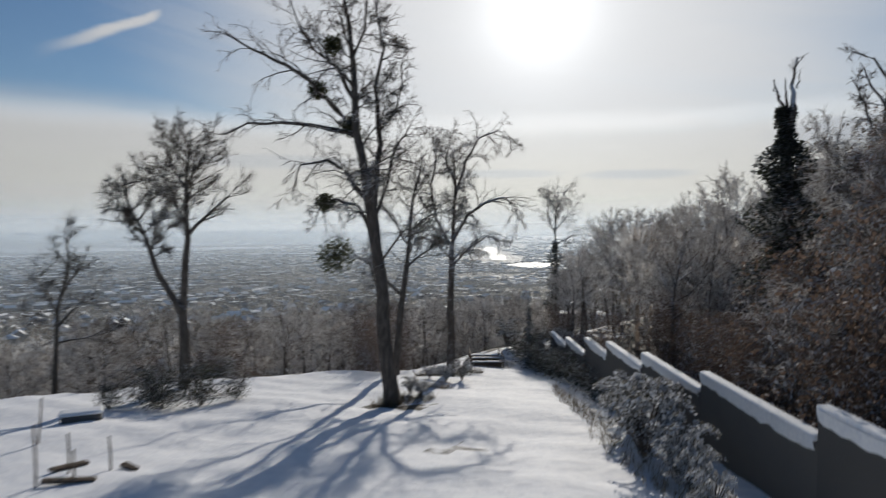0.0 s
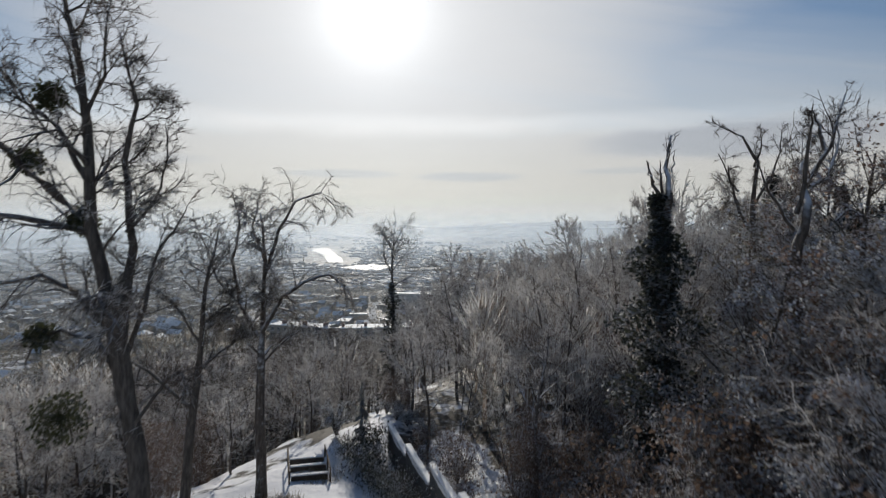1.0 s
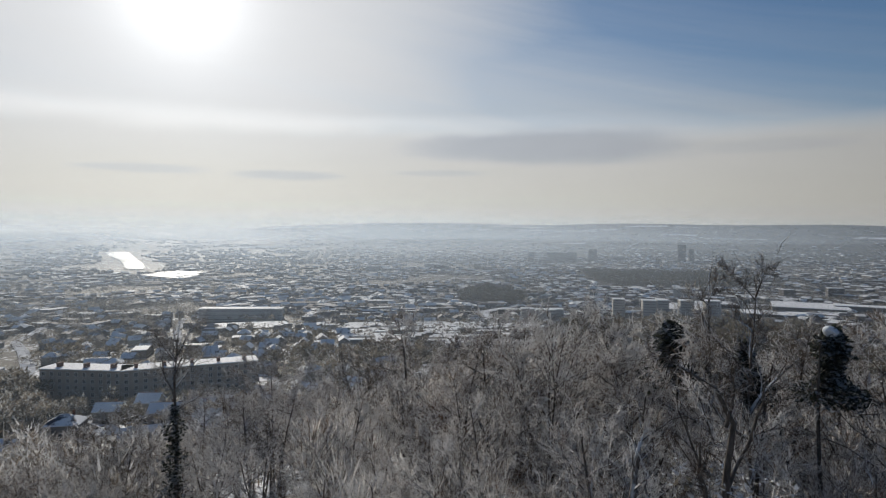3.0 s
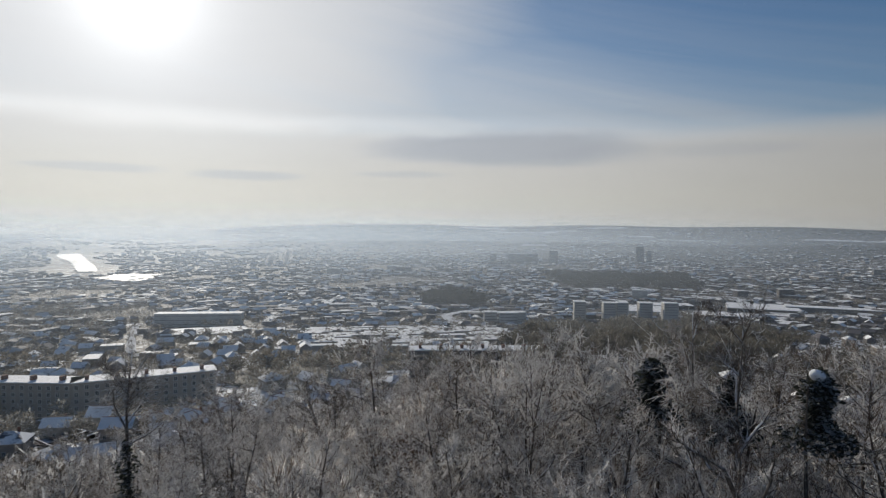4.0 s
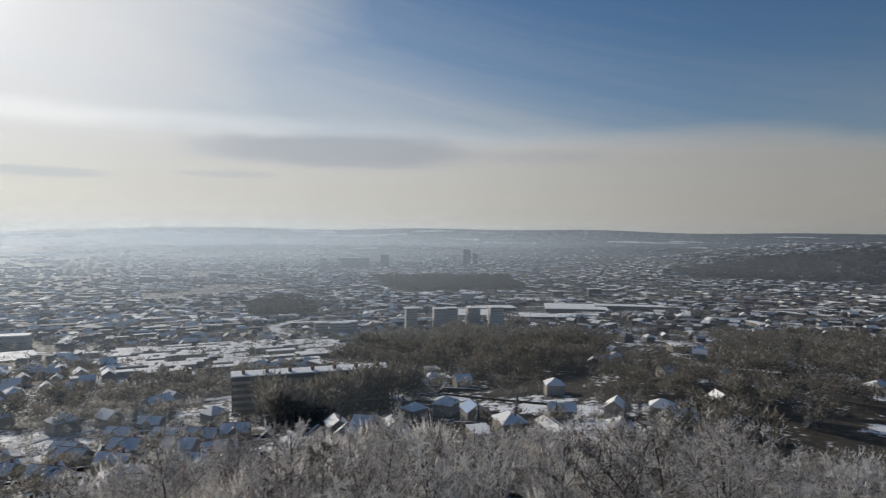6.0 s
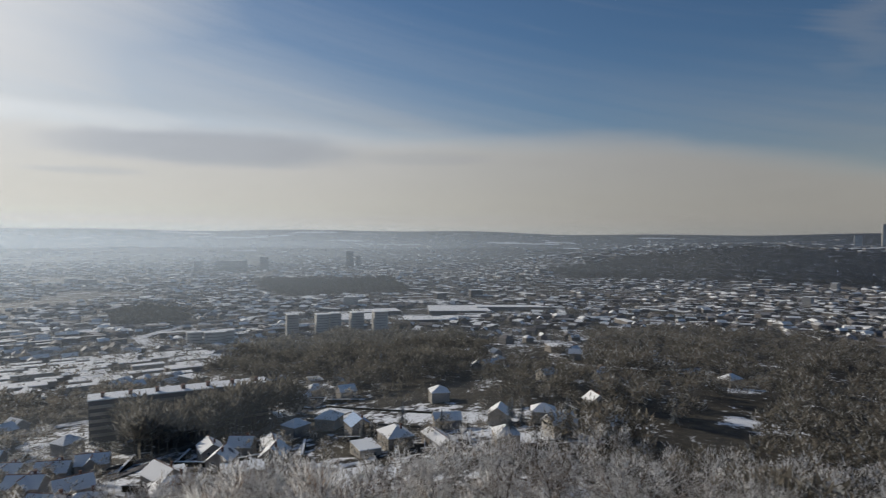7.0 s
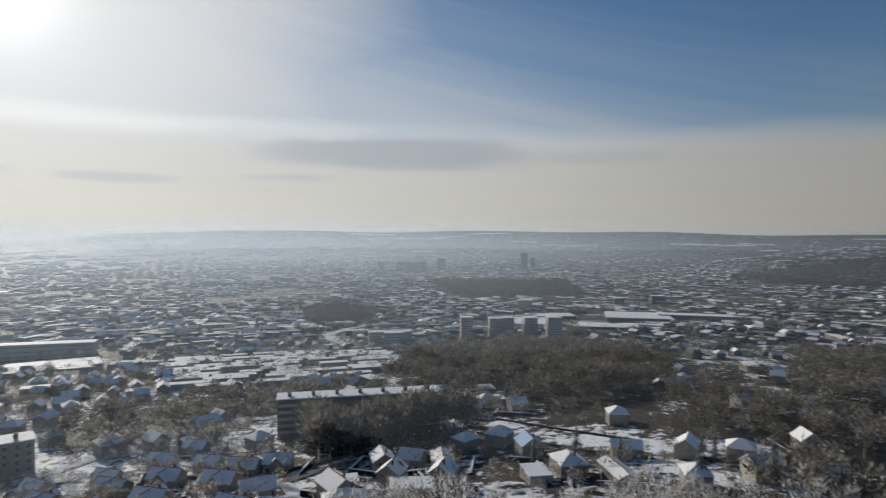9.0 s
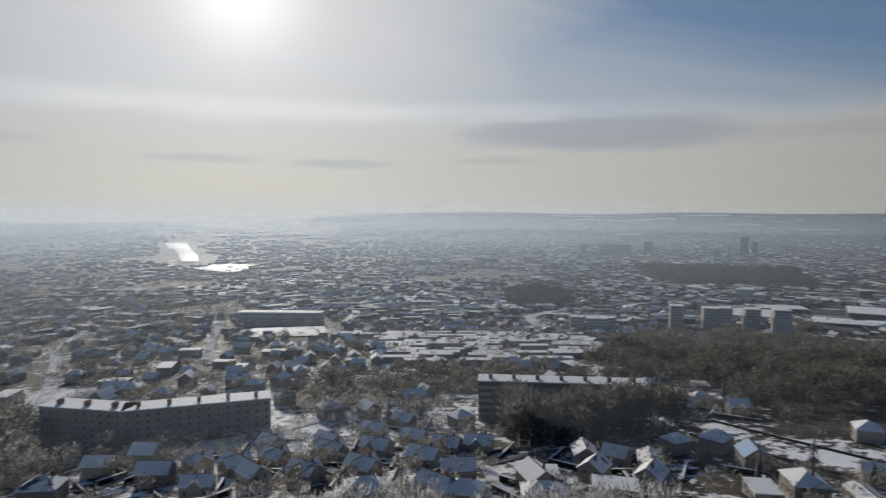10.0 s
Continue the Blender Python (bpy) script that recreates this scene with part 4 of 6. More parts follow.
for x, y, z, big in ((-6.3, 32.0, 16.9, 0), (-4.6, 31.6, 15.0, 0), (-5.35, 31.4, 8.55, 1), (-5.9, 31.6, 11.2, 0), (-5.4, 31.3, 18.9, 0)):
    t = thing("mistletoe", pose(x, y, z, g.uniform(0, 90), 0, g.uniform(0, 360)), "dark round ball of mistletoe hanging in bare branches", "mistletoe", "mistletoe in the trees")
    piece("leaves", MISTLETOE[big][0], t)
    piece("stem", MISTLETOE[big][1], t)

# frosted wood on the hilltop and its brow
KINDS, FAR_KINDS = [], []
for k, (h, spread, tr, limbs, bare, rise, stems) in enumerate((
        (14.0, 4.3, 0.20, 16, 0.35, 0.7, 1), (12.8, 4.0, 0.17, 16, 0.30, 0.9, 2), (15.0, 3.4, 0.16, 16, 0.40, 1.1, 1),
        (11.5, 4.0, 0.16, 16, 0.25, 0.7, 1), (13.5, 2.6, 0.11, 18, 0.30, 1.7, 3), (15.5, 4.6, 0.22, 17, 0.40, 0.65, 1))):
    wood, fine = bare_tree(100 + k, h, spread, tr, limbs, bare, rise, 5, 7, 0.5, 0.013, 0.0, (0, 0), stems, 4)
    KINDS.append((mesh("trunk", *wood, M_FROSTBARK), mesh("crown", *fine, M_NEARFROST)))
    wood, fine = bare_tree(100 + k, h, spread, tr, limbs, bare, rise, 5, 8, 0.60, 0.024, 0.0, (0, 0), stems, 2)
    FAR_KINDS.append((mesh("trunk", *wood, M_FROSTBARK), mesh("crown", *fine, M_FROST)))
WOOD_LABELS = ("frost-covered leafless tree with a spreading crown", "frosted twin-stemmed leafless tree in the wood", "tall slender frosted tree in the wood",
               "low broad frosted tree in the wood", "cluster of thin upright frosted stems", "large frosted leafless tree in the wood")
EVERGREENS = [(41.2, 45.6, 17.6, 1.5), (40.2, 40.2, 19.2, 1.5), (37.9, 48.3, 18.6, 1.7)]
g = random.Random(31)
placed = [(e[0], e[1]) for e in EVERGREENS] + [(18.1, 33.4), (20.6, 27.4), (24.8, 35.5), (37.5, 45.4), (36.9, 42.4), (14.9, 84.0), (0.5, 44.6)]


def free(x, y, gap):
    return all((x - px) ** 2 + (y - py) ** 2 > gap * gap for px, py in placed)


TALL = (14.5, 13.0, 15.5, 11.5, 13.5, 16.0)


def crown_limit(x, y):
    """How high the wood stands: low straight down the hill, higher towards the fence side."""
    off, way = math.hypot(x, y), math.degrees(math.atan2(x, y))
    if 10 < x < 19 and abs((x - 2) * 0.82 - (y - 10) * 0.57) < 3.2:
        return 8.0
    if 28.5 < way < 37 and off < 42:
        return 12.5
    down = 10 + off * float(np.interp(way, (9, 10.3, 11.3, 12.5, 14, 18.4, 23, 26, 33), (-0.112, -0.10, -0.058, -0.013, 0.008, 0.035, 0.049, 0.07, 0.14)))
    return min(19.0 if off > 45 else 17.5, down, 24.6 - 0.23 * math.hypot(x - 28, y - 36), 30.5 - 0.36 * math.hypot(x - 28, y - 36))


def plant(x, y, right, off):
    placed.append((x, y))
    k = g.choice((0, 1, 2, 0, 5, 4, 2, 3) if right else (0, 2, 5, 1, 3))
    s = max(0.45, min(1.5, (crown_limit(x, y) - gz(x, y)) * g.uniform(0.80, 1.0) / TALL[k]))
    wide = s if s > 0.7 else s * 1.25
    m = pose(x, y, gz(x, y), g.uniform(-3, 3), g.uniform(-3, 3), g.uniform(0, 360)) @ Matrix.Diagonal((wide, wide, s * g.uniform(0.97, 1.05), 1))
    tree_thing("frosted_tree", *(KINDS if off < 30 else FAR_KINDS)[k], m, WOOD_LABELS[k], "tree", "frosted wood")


for _ in range(9000):
    x, y = g.uniform(10.8, 96), g.uniform(-5, 96)
    if off_hill(x, y) > 9 or x > 50 and y < 12 or x < 15 and y < 21 or len(placed) > 238:
        continue
    off = math.hypot(x - 12, y - 32)
    if free(x, y, 3.6 if off < 40 else 4.0):
        plant(x, y, True, off)
for _ in range(5000):
    x, y = g.uniform(-60, 70), g.uniform(42, 140)
    d = off_hill(x, y)
    if not 2 < d < 62 or x > 10 and d < 9 or len(placed) > 345:
        continue
    if free(x, y, 5.2):
        plant(x, y, False, math.hypot(x - 12, y - 32))

for _ in range(900):
    x, y = g.uniform(-14, 17), g.uniform(60, 112)
    if free(x, y, 4.6) and len(placed) < 388:
        plant(x, y, False, math.hypot(x - 12, y - 32))

# big trees that keep frosted brown leaves, beside the fence
LEAFY = []
for k, (h, r, mat) in enumerate(((14.5, 4.0, M_BROWN), (13.0, 3.6, M_SHRUB))):
    wood, fine = bare_tree(300 + k, h, r, 0.24, 18, 0.2, 0.5, 5, 6, 0.45, 0.012, 0.03)
    anchors = [a for a in fine[0][3::4] if noise.noise(Vector(a) * 0.75) > -0.08]
    leaves = leaf_cloud(310 + k, 8500, 0.15, lambda q: Vector(q.choice(anchors)) + Vector((q.gauss(0, 0.25), q.gauss(0, 0.25), q.gauss(0, 0.12))), 0.8)
    LEAFY.append((mesh("trunk", *wood, M_BARK), mesh("crown", *fine, M_TWIG), mesh("leaves", *leaves, mat)))
for x, y, k, s in ((14.2, 18.0, 0, 0.66), (15.5, 22.5, 1, 0.98), (18.5, 18.5, 0, 0.78), (17.5, 26.4, 0, 0.80), (20.5, 22.6, 1, 0.95), (23.5, 28.5, 0, 1.12), (25.0, 19.0, 1, 1.1), (21.8, 32.0, 1, 1.08), (15.5, 12.0, 1, 0.7), (28.0, 25.0, 0, 1.22), (31.5, 30.5, 1, 1.25)):
    t = thing("brown_leaved_tree", pose(x, y, gz(x, y), 0, 0, g.uniform(0, 360)) @ Matrix.Diagonal((s, s, s, 1)), "tree holding brown leaves under frost and snow" if k == 0 else "dense evergreen tree heavy with frost", "tree", "trees beside the fence")
    for nm, me in zip(("trunk", "crown", "leaves"), LEAFY[k]):
        piece(nm, me, t)
    placed.append((x, y))

# brown-leaved and frosted thicket beside the fence
BUSHES = []
for k, (r, h, n, size, mat) in enumerate(((1.6, 2.6, 2000, 0.15, M_SNOWSHRUB), (2.2, 5.5, 2400, 0.16, M_THICKET), (1.3, 1.8, 1400, 0.12, M_IVY), (2.4, 7.5, 2600, 0.17, M_THICKET))):
    wood, fine = bare_tree(200 + k, h, r * 1.1, 0.06, 12, 0.12, 1.0, 2, 3, 0.5, 0.014, 0.0, (0, 0), 4, 1)
    leaves = leaf_cloud(210 + k, n, size, lambda g: Vector((0, 0, h * (0.08 + 0.9 * g.random()))) + jitter(Vector((g.gauss(0, 1), g.gauss(0, 1), 0.0)), 0, g) * r * math.sqrt(g.random()) * (0.75 + 0.35 * math.sin(g.random() * 6)))
    if k == 0:
        # stems that arch over under their load, leaves and snow clinging along them
        q = random.Random(77)
        arcs = [(q.uniform(0, 6.283), q.uniform(0.5, 1.0) * r, q.uniform(0.55, 1.1) * h) for _ in range(34)]
        wood, fine = ([], []), ([], [])
        for az, reach, rise in arcs:
            tube(*wood, [Vector((math.cos(az) * reach * t, math.sin(az) * reach * t, rise * (2.3 * t - 1.55 * t * t))) for t in (0, 0.25, 0.5, 0.75, 1.0)], [0.03, 0.028, 0.024, 0.018, 0.01], 4, False)

        def clinging(g):
            az, reach, rise = g.choice(arcs)
            t = g.random() ** 0.6
            return Vector((math.cos(az) * reach * t + g.gauss(0, 0.06), math.sin(az) * reach * t + g.gauss(0, 0.06), rise * (2.3 * t - 1.55 * t * t) + g.gauss(0, 0.05)))
        leaves = leaf_cloud(210, 3000, 0.13, clinging)
    BUSHES.append((mesh("stem", *join(wood, fine), M_FROSTBARK), mesh("leaves", *leaves, mat)))
BUSH_LABELS = ("low frosted shrub weighed down with snow", "thicket still holding brown dead leaves", "dark evergreen shrub dusted with snow", "tall thicket of brown leaves dusted with frost")


def bush(k, x, y, s, label="", z=None):
    t = thing("shrub", pose(x, y, gz(x, y) if z is None else z, 0, 0, g.uniform(0, 360)) @ Matrix.Diagonal((s, s, s * g.uniform(0.85, 1.15), 1)), label or BUSH_LABELS[k], "shrub", "shrubs on the hilltop")
    piece("stem", BUSHES[k][0], t)
    piece("leaves", BUSHES[k][1], t)


for x, y, s in ((6.6, 17.5, 0.75), (6.3, 19.5, 0.9), (6.9, 21.6, 0.95), (7.0, 23.6, 0.8), (6.4, 16.0, 0.5), (7.4, 26.0, 0.7), (6.2, 14.2, 0.45)):
    bush(0, x, y, s)
for x, y, s in ((7.9, 29.0, 0.6), (7.8, 32.0, 0.6), (7.7, 35.0, 0.7), (7.6, 38.0, 0.85), (7.4, 40.4, 0.95), (7.2, 42.8, 1.0), (6.9, 45.2, 1.1), (6.6, 47.6, 1.1), (7.6, 49.6, 1.1), (5.9, 50.2, 0.9)):
    bush(2, x, y, s)
for x, y, s in ((-13.6, 30.2, 0.9), (-12.0, 30.9, 1.0), (-14.6, 31.4, 1.2), (-10.6, 31.8, 0.6), (-15.8, 29.6, 0.6)):
    bush(2, x, y, s)
for x, y, s in ((0.2, 39.9, 0.45), (1.2, 40.2, 0.5), (-0.9, 40.6, 0.4), (-1.8, 34.0, 0.35), (-1.2, 33.0, 0.3)):
    bush(0, x, y, s)
for _ in range(46):
    x, y = g.uniform(11, 24), g.uniform(10, 46)
    bush(g.choice((1, 3, 1, 3, 0)), x, y, g.uniform(0.8, 1.25) if math.atan2(x, y) > 0.5 else g.uniform(0.5, 0.85))
for _ in range(26):
    x, y = g.uniform(-26, 8), g.uniform(44, 58)
    if x > -3 and y < 54:
        continue
    bush(g.choice((0, 0, 1, 3)), x, y, g.uniform(0.6, 1.0))
for _ in range(22):
    x, y = g.uniform(9.8, 12.5), g.uniform(30, 64)
    bush(g.choice((0, 0, 1, 3)), x, y, g.uniform(0.35, 0.65))
for _ in range(40):
    x, y = g.uniform(24, 75), g.uniform(20, 72)
    bush(g.choice((1, 3)), x, y, g.uniform(0.9, 1.5))

# evergreens that stand dark above the frosted wood
for x, y, top, wide in EVERGREENS:
    h = top - gz(x, y)
    t = thing("ivy_clad_tree", pose(x, y, gz(x, y)), "dead stem thick with dark ivy and a cap of snow" if top > 19 else "dead stem thick with dark ivy in the frosted wood", "tree")
    wood = ([], [])
    pts, rad = limb(Vector((0, 0, -0.4)), Vector((0, 0, 1)), h, 0.25, 8, 0.04, 0.05, g)
    tube(*wood, pts, rad, 7)
    piece("trunk", mesh("trunk", *wood, M_BARK), t)
    piece("ivy", mesh("ivy", *leaf_cloud(int(x * 10), 3400, 0.30, column(lambda u: wide * (1.1 - 0.95 * u ** 1.5), h * 0.80, h), 0.4), M_IVY), t, label="dark ivy dusted with snow")
    if top > 19:
        bm = bmesh.new()
        bmesh.ops.create_icosphere(bm, subdivisions=3, radius=0.36)
        for v in bm.verts:
            v.co *= 1 + 0.45 * noise.noise(v.co * 2.3)
            v.co = Vector((v.co.x * 1.25 - 0.2, v.co.y, v.co.z * 0.8 + h - 0.1))
        me = bpy.data.meshes.new("snow_cap")
        bm.to_mesh(me)
        bm.free()
        me.materials.append(M_SNOW)
        piece("snow_cap", me, t, label="clot of snow on the ivy")

# stakes and a snowy trough at the edge of the hill
for x, y, h in ((-10.9, 16.6, 1.7), (-10.8, 17.9, 1.15), (-9.8, 18.3, 1.0), (-10.3, 17.3, 0.8), (-14.2, 21.8, 1.6)):
    V, F = [], []
    tube(V, F, [Vector((0, 0, -0.3)), Vector((0.02, 0, h * 0.5)), Vector((-0.01, 0.02, h))], [0.035, 0.032, 0.028], 6)
    tagged(new("stake", mesh("stake", V, F, M_WOOD)), "thin weathered wooden stake in the snow", "stake", "stakes in the snow").matrix_basis = pose(x, y, gz(x, y), g.uniform(-4, 4), g.uniform(-4, 4), 0)
v, f = box(-0.75, -0.35, -0.2, 0.75, 0.35, 0.32)
trough = thing("stone_trough", pose(-15.2, 26.2, gz(-15.2, 26.2), 0, 0, 25), "low stone block capped with snow", "stone block")
piece("body", bevelled("body", v, f, M_CONCRETE, 0.05), trough)
v, f = box(-0.82, -0.42, 0.30, 0.82, 0.42, 0.46)
piece("snow_cap", bevelled("snow_cap", v, f, M_SNOW, 0.1, 3), trough)
for x, y, rz, ln in ((-10.2, 16.9, 20, 1.3), (-11.2, 18.6, 60, 1.1), (-9.4, 18.6, -30, 0.6)):
    v, f = box(-ln / 2, -0.12, 0.0, ln / 2, 0.12, 0.10)
    tagged(new("plank", bevelled("plank", v, f, M_WOOD, 0.02)), "weathered plank lying half-buried in snow", "plank").matrix_basis = pose(x, y, gz(x, y) + 0.03, 2, 6, rz)

# dry grass round the feet of the trees
V, F = [], []
for cx, cy, rx, ry, n in ((0.4, 43.4, 2.4, 1.3, 900), (-1.9, 32.4, 1.5, 1.0, 420), (-2.7, 30.9, 0.9, 0.5, 200), (-0.6, 37.0, 1.2, 0.8, 220), (-14.0, 33.5, 3.0, 1.2, 500), (3.9, 47.2, 1.6, 1.4, 260), (6.4, 30.0, 0.5, 6.0, 420), (5.9, 20.0, 0.5, 5.0, 260)):
    for _ in range(n):
        a, q = g.uniform(0, 6.283), math.sqrt(g.random())
        px, py = cx + rx * q * math.cos(a), cy + ry * q * math.sin(a)
        spike(V, F, Vector((px, py, gz(px, py) - 0.05)), jitter(Vector((0, 0, 1)), 0.35, g), g.uniform(0.25, 0.75), 0.012)
tagged(new("dry_grass", mesh("dry_grass", V, F, M_GRASS)), "tufts of dry yellow grass poking through the snow", "grass", kind="stuff")

# ---- roads, fields and water in the valley ----
ribbon("road_1", [(30, 258), (72, 262), (99, 276), (121, 281), (158, 282), (200, 262), (240, 268), (300, 300)], 6, M_ROADSNOW, "snow-packed road behind the apartment blocks")
ribbon("road_2", [(354, 490), (372, 545), (395, 585), (442, 613), (527, 634), (618, 644), (760, 650)], 11, M_ROADSNOW, "curving dual road through the town", 1.2)
ribbon("road_3", [(67, 430), (68, 461), (86, 583), (104, 680)], 6, M_ROADSNOW, "straight snowy street between houses", 0.8)
ribbon("road_4", [(-10, 330), (-10, 400), (-17, 500), (-26, 579), (-12, 689), (40, 800)], 6.5, M_ROADSNOW, "snowy avenue leading away through the town", 0.8)
ribbon("road_5", [(74, 264), (73, 237), (73, 214), (75, 198), (82, 184), (86, 178)], 3.5, M_ROADSNOW, "narrow lane between snow-covered houses", 0.4)
ribbon("road_6", [(104, 165), (108, 180), (114, 194), (112, 214), (104, 235), (100, 276)], 4, M_ROADSNOW, "narrow snowy lane by the grove", 0.4)
ribbon("road_7", [(112, 190), (128, 196), (150, 196), (176, 196), (188, 205), (235, 218)], 4, M_ASPHALT, "wet lane along the garden walls", 0.4)
sheet("field_1", PITCH, M_SNOW, "flat sports field under unbroken snow", 1.2, "field")
ribbon("field_3", [(350, 158), (354, 140), (358, 120), (366, 98), (378, 74)], 9, M_SNOW, "narrow open strip of snow among trees", 0.6, "field")
RIVER = [(192, 2950), (188, 2650), (184, 2350), (176, 2080), (160, 1800)]
ribbon("water_1", RIVER, lambda t: 84 - 48 * t + 6 * math.sin(9 * t), M_WATER, "broad river reach shining white in low sun", 3.0, "river")
ribbon("road_8", [(140, 1690), (44, 1614), (-28, 1500), (-110, 1500), (-230, 1560)], 20, M_ROADSNOW, "snow-covered river bank", 3.0, "river bank")
sheet("water_2", [(150, 1560), (185, 1600), (200, 1650), (226, 1640), (245, 1655), (262, 1630), (300, 1600), (268, 1570), (262, 1500), (240, 1455), (214, 1405), (196, 1430), (176, 1470)], M_WATER, "small lake reflecting the bright sky", 5.0, "lake", 40)
far_fields = []
for _ in range(26):
    az, r = radians(g.uniform(-42, 85)), g.uniform(3300, 4600)
    wide, deep, tw = g.uniform(40, 200), g.uniform(15, 60), g.uniform(-0.3, 0.3)
    px, py = r * math.sin(az), r * math.cos(az)
    far_fields.append([(px + math.cos(az + tw) * a * wide + math.sin(az) * e * deep, py - math.sin(az + tw) * a * wide + math.cos(az) * e * deep) for a, e in ((-1, -1), (1, -0.8), (0.9, 1), (-0.8, 0.8))])
for k, poly in enumerate(far_fields + list(([(-1700, 2300), (-700, 2750), (-720, 2900), (-1800, 2500)], [(-1500, 2900), (-500, 3150), (-520, 3400), (-1600, 3150)],
                          [(-1900, 1800), (-1300, 2100), (-1340, 2180), (-1950, 1880)], [(-700, 2250), (-250, 2350), (-260, 2430), (-720, 2340)],
                          [(700, 3000), (1000, 2900), (1040, 3000), (740, 3080)], [(-220, 2500), (0, 2520), (0, 2600), (-230, 2590)]))):
    sheet("snowfield", poly, M_FARFIELD, "distant open field under snow", 4.0, "field", 60).name = "field_%d" % (k + 4)

# ---- houses ----


def gable_house(w, d, h, rise, over=0.4):
    """Walls and roof of a plain house, ridge along x."""
    x, y = w / 2, d / 2
    wv = [(-x, -y, -2.5), (x, -y, -2.5), (x, y, -2.5), (-x, y, -2.5), (-x, -y, h), (x, -y, h), (x, y, h), (-x, y, h), (-x, 0, h + rise), (x, 0, h + rise)]
    wf = [(0, 1, 5, 4), (2, 3, 7, 6), (1, 2, 6, 9, 5), (3, 0, 4, 8, 7)]
    X, Y, drop, t = x + over, y + over, rise * over / y, 0.22
    rv = []
    for s in (-X, X):
        rv += [(s, -Y, h - drop), (s, 0, h + rise), (s, Y, h - drop), (s, -Y, h - drop + t), (s, 0, h + rise + t), (s, Y, h - drop + t)]
    rf = [(3, 9, 10, 4), (4, 10, 11, 5), (0, 1, 7, 6), (1, 2, 8, 7), (0, 6, 9, 3), (5, 11, 8, 2), (0, 3, 4, 1), (1, 4, 5, 2), (6, 7, 10, 9), (7, 8, 11, 10)]
    return (wv, wf), (rv, rf)


def hip_house(w, d, h, rise, over=0.4):
    x, y = w / 2, d / 2
    wv, wf = box(-x, -y, -2.5, x, y, h)
    X, Y, k = x + over, y + over, max(0.2, x - y * 0.9)
    rv = [(-X, -Y, h), (X, -Y, h), (X, Y, h), (-X, Y, h), (-X, -Y, h + 0.2), (X, -Y, h + 0.2), (X, Y, h + 0.2), (-X, Y, h + 0.2), (-k, 0, h + rise), (k, 0, h + rise)]
    rf = [(3, 2, 1, 0), (0, 1, 5, 4), (1, 2, 6, 5), (2, 3, 7, 6), (3, 0, 4, 7), (4, 5, 9, 8), (5, 6, 9), (6, 7, 8, 9), (7, 4, 8)]
    return (wv, wf), (rv, rf)


def flat_house(w, d, h, rise=0, over=0.15):
    x, y = w / 2, d / 2
    wv, wf = box(-x, -y, -2.5, x, y, h)
    rv, rf = box(-x - over, -y - over, h + 0.005, x + over, y + over, h + 0.35)
    return (wv, wf), (rv, rf)


pane_me = mesh("pane", *box(-0.48, -0.02, -0.62, 0.48, 0.03, 0.62), M_GLASS)
frame_v, frame_f = join(box(-0.6, -0.05, -0.75, -0.48, 0.05, 0.75), box(0.48, -0.05, -0.75, 0.6, 0.05, 0.75),
                        box(-0.48, -0.05, -0.75, 0.48, 0.05, -0.62), box(-0.48, -0.05, 0.62, 0.48, 0.05, 0.75), box(-0.04, -0.04, -0.62, 0.04, 0.045, 0.62))
frame_me = mesh("window", frame_v, frame_f, M_FRAME)
ridge_me = {}
stack_me = mesh("chimney", *join(box(-0.35, -0.3, -1.2, 0.35, 0.3, 1.2), box(-0.42, -0.37, 1.2, 0.42, 0.37, 1.32)), M_CHIMNEY)


def window(parent, x, y, z, turn):
    wn = piece("window", frame_me, parent, pose(x, y, z, 0, 0, turn))
    piece("pane", pane_me, wn)


def cross_house(w, d, h, rise):
    """A house with a second gable set across the first."""
    (wa, fa), (ra, ga) = gable_house(w, d, h, rise)
    (wb, fb), (rb, gb) = gable_house(d * 1.25, w * 0.48, h - 0.05, rise * 0.9)
    turn = lambda vs: [(-y, x, z) for x, y, z in vs]
    return join((wa, fa), (turn(wb), fb)), join((ra, ga), (turn(rb), gb))


HOUSE_KINDS = []
for k, (build, wd, dp, h, rise, mat) in enumerate(((gable_house, 11.5, 9.0, 5.0, 3.0, M_SNOW_ROOF), (gable_house, 9.5, 8.5, 5.0, 3.2, M_SNOW_ROOF), (hip_house, 12.0, 10.0, 5.0, 3.2, M_SNOW_ROOF),
                                                  (flat_house, 13.0, 9.0, 3.4, 0, M_SNOW), (gable_house, 19.0, 8.0, 2.6, 1.8, M_SNOW_ROOF), (gable_house, 12.0, 9.5, 5.4, 3.4, M_BLUE), (cross_house, 11.0, 8.0, 4.0, 2.8, M_SNOW_ROOF))):
    wl, rf = build(wd, dp, h, rise)
    HOUSE_KINDS.append((wd, dp, h, rise, mesh("wall", *wl, M_HOUSE), mesh("roof", *rf, mat)))
HOUSE_LABELS = ("two-storey rendered house with a snow-covered gable roof", "narrow rendered house with a steep snowy gable roof", "rendered house with a snow-covered hipped roof",
                "low flat-roofed building under snow", "long low outbuilding with snow on its roof", "pale house with a bluish snow-covered gable roof", "small rendered house with crossed snowy gables")


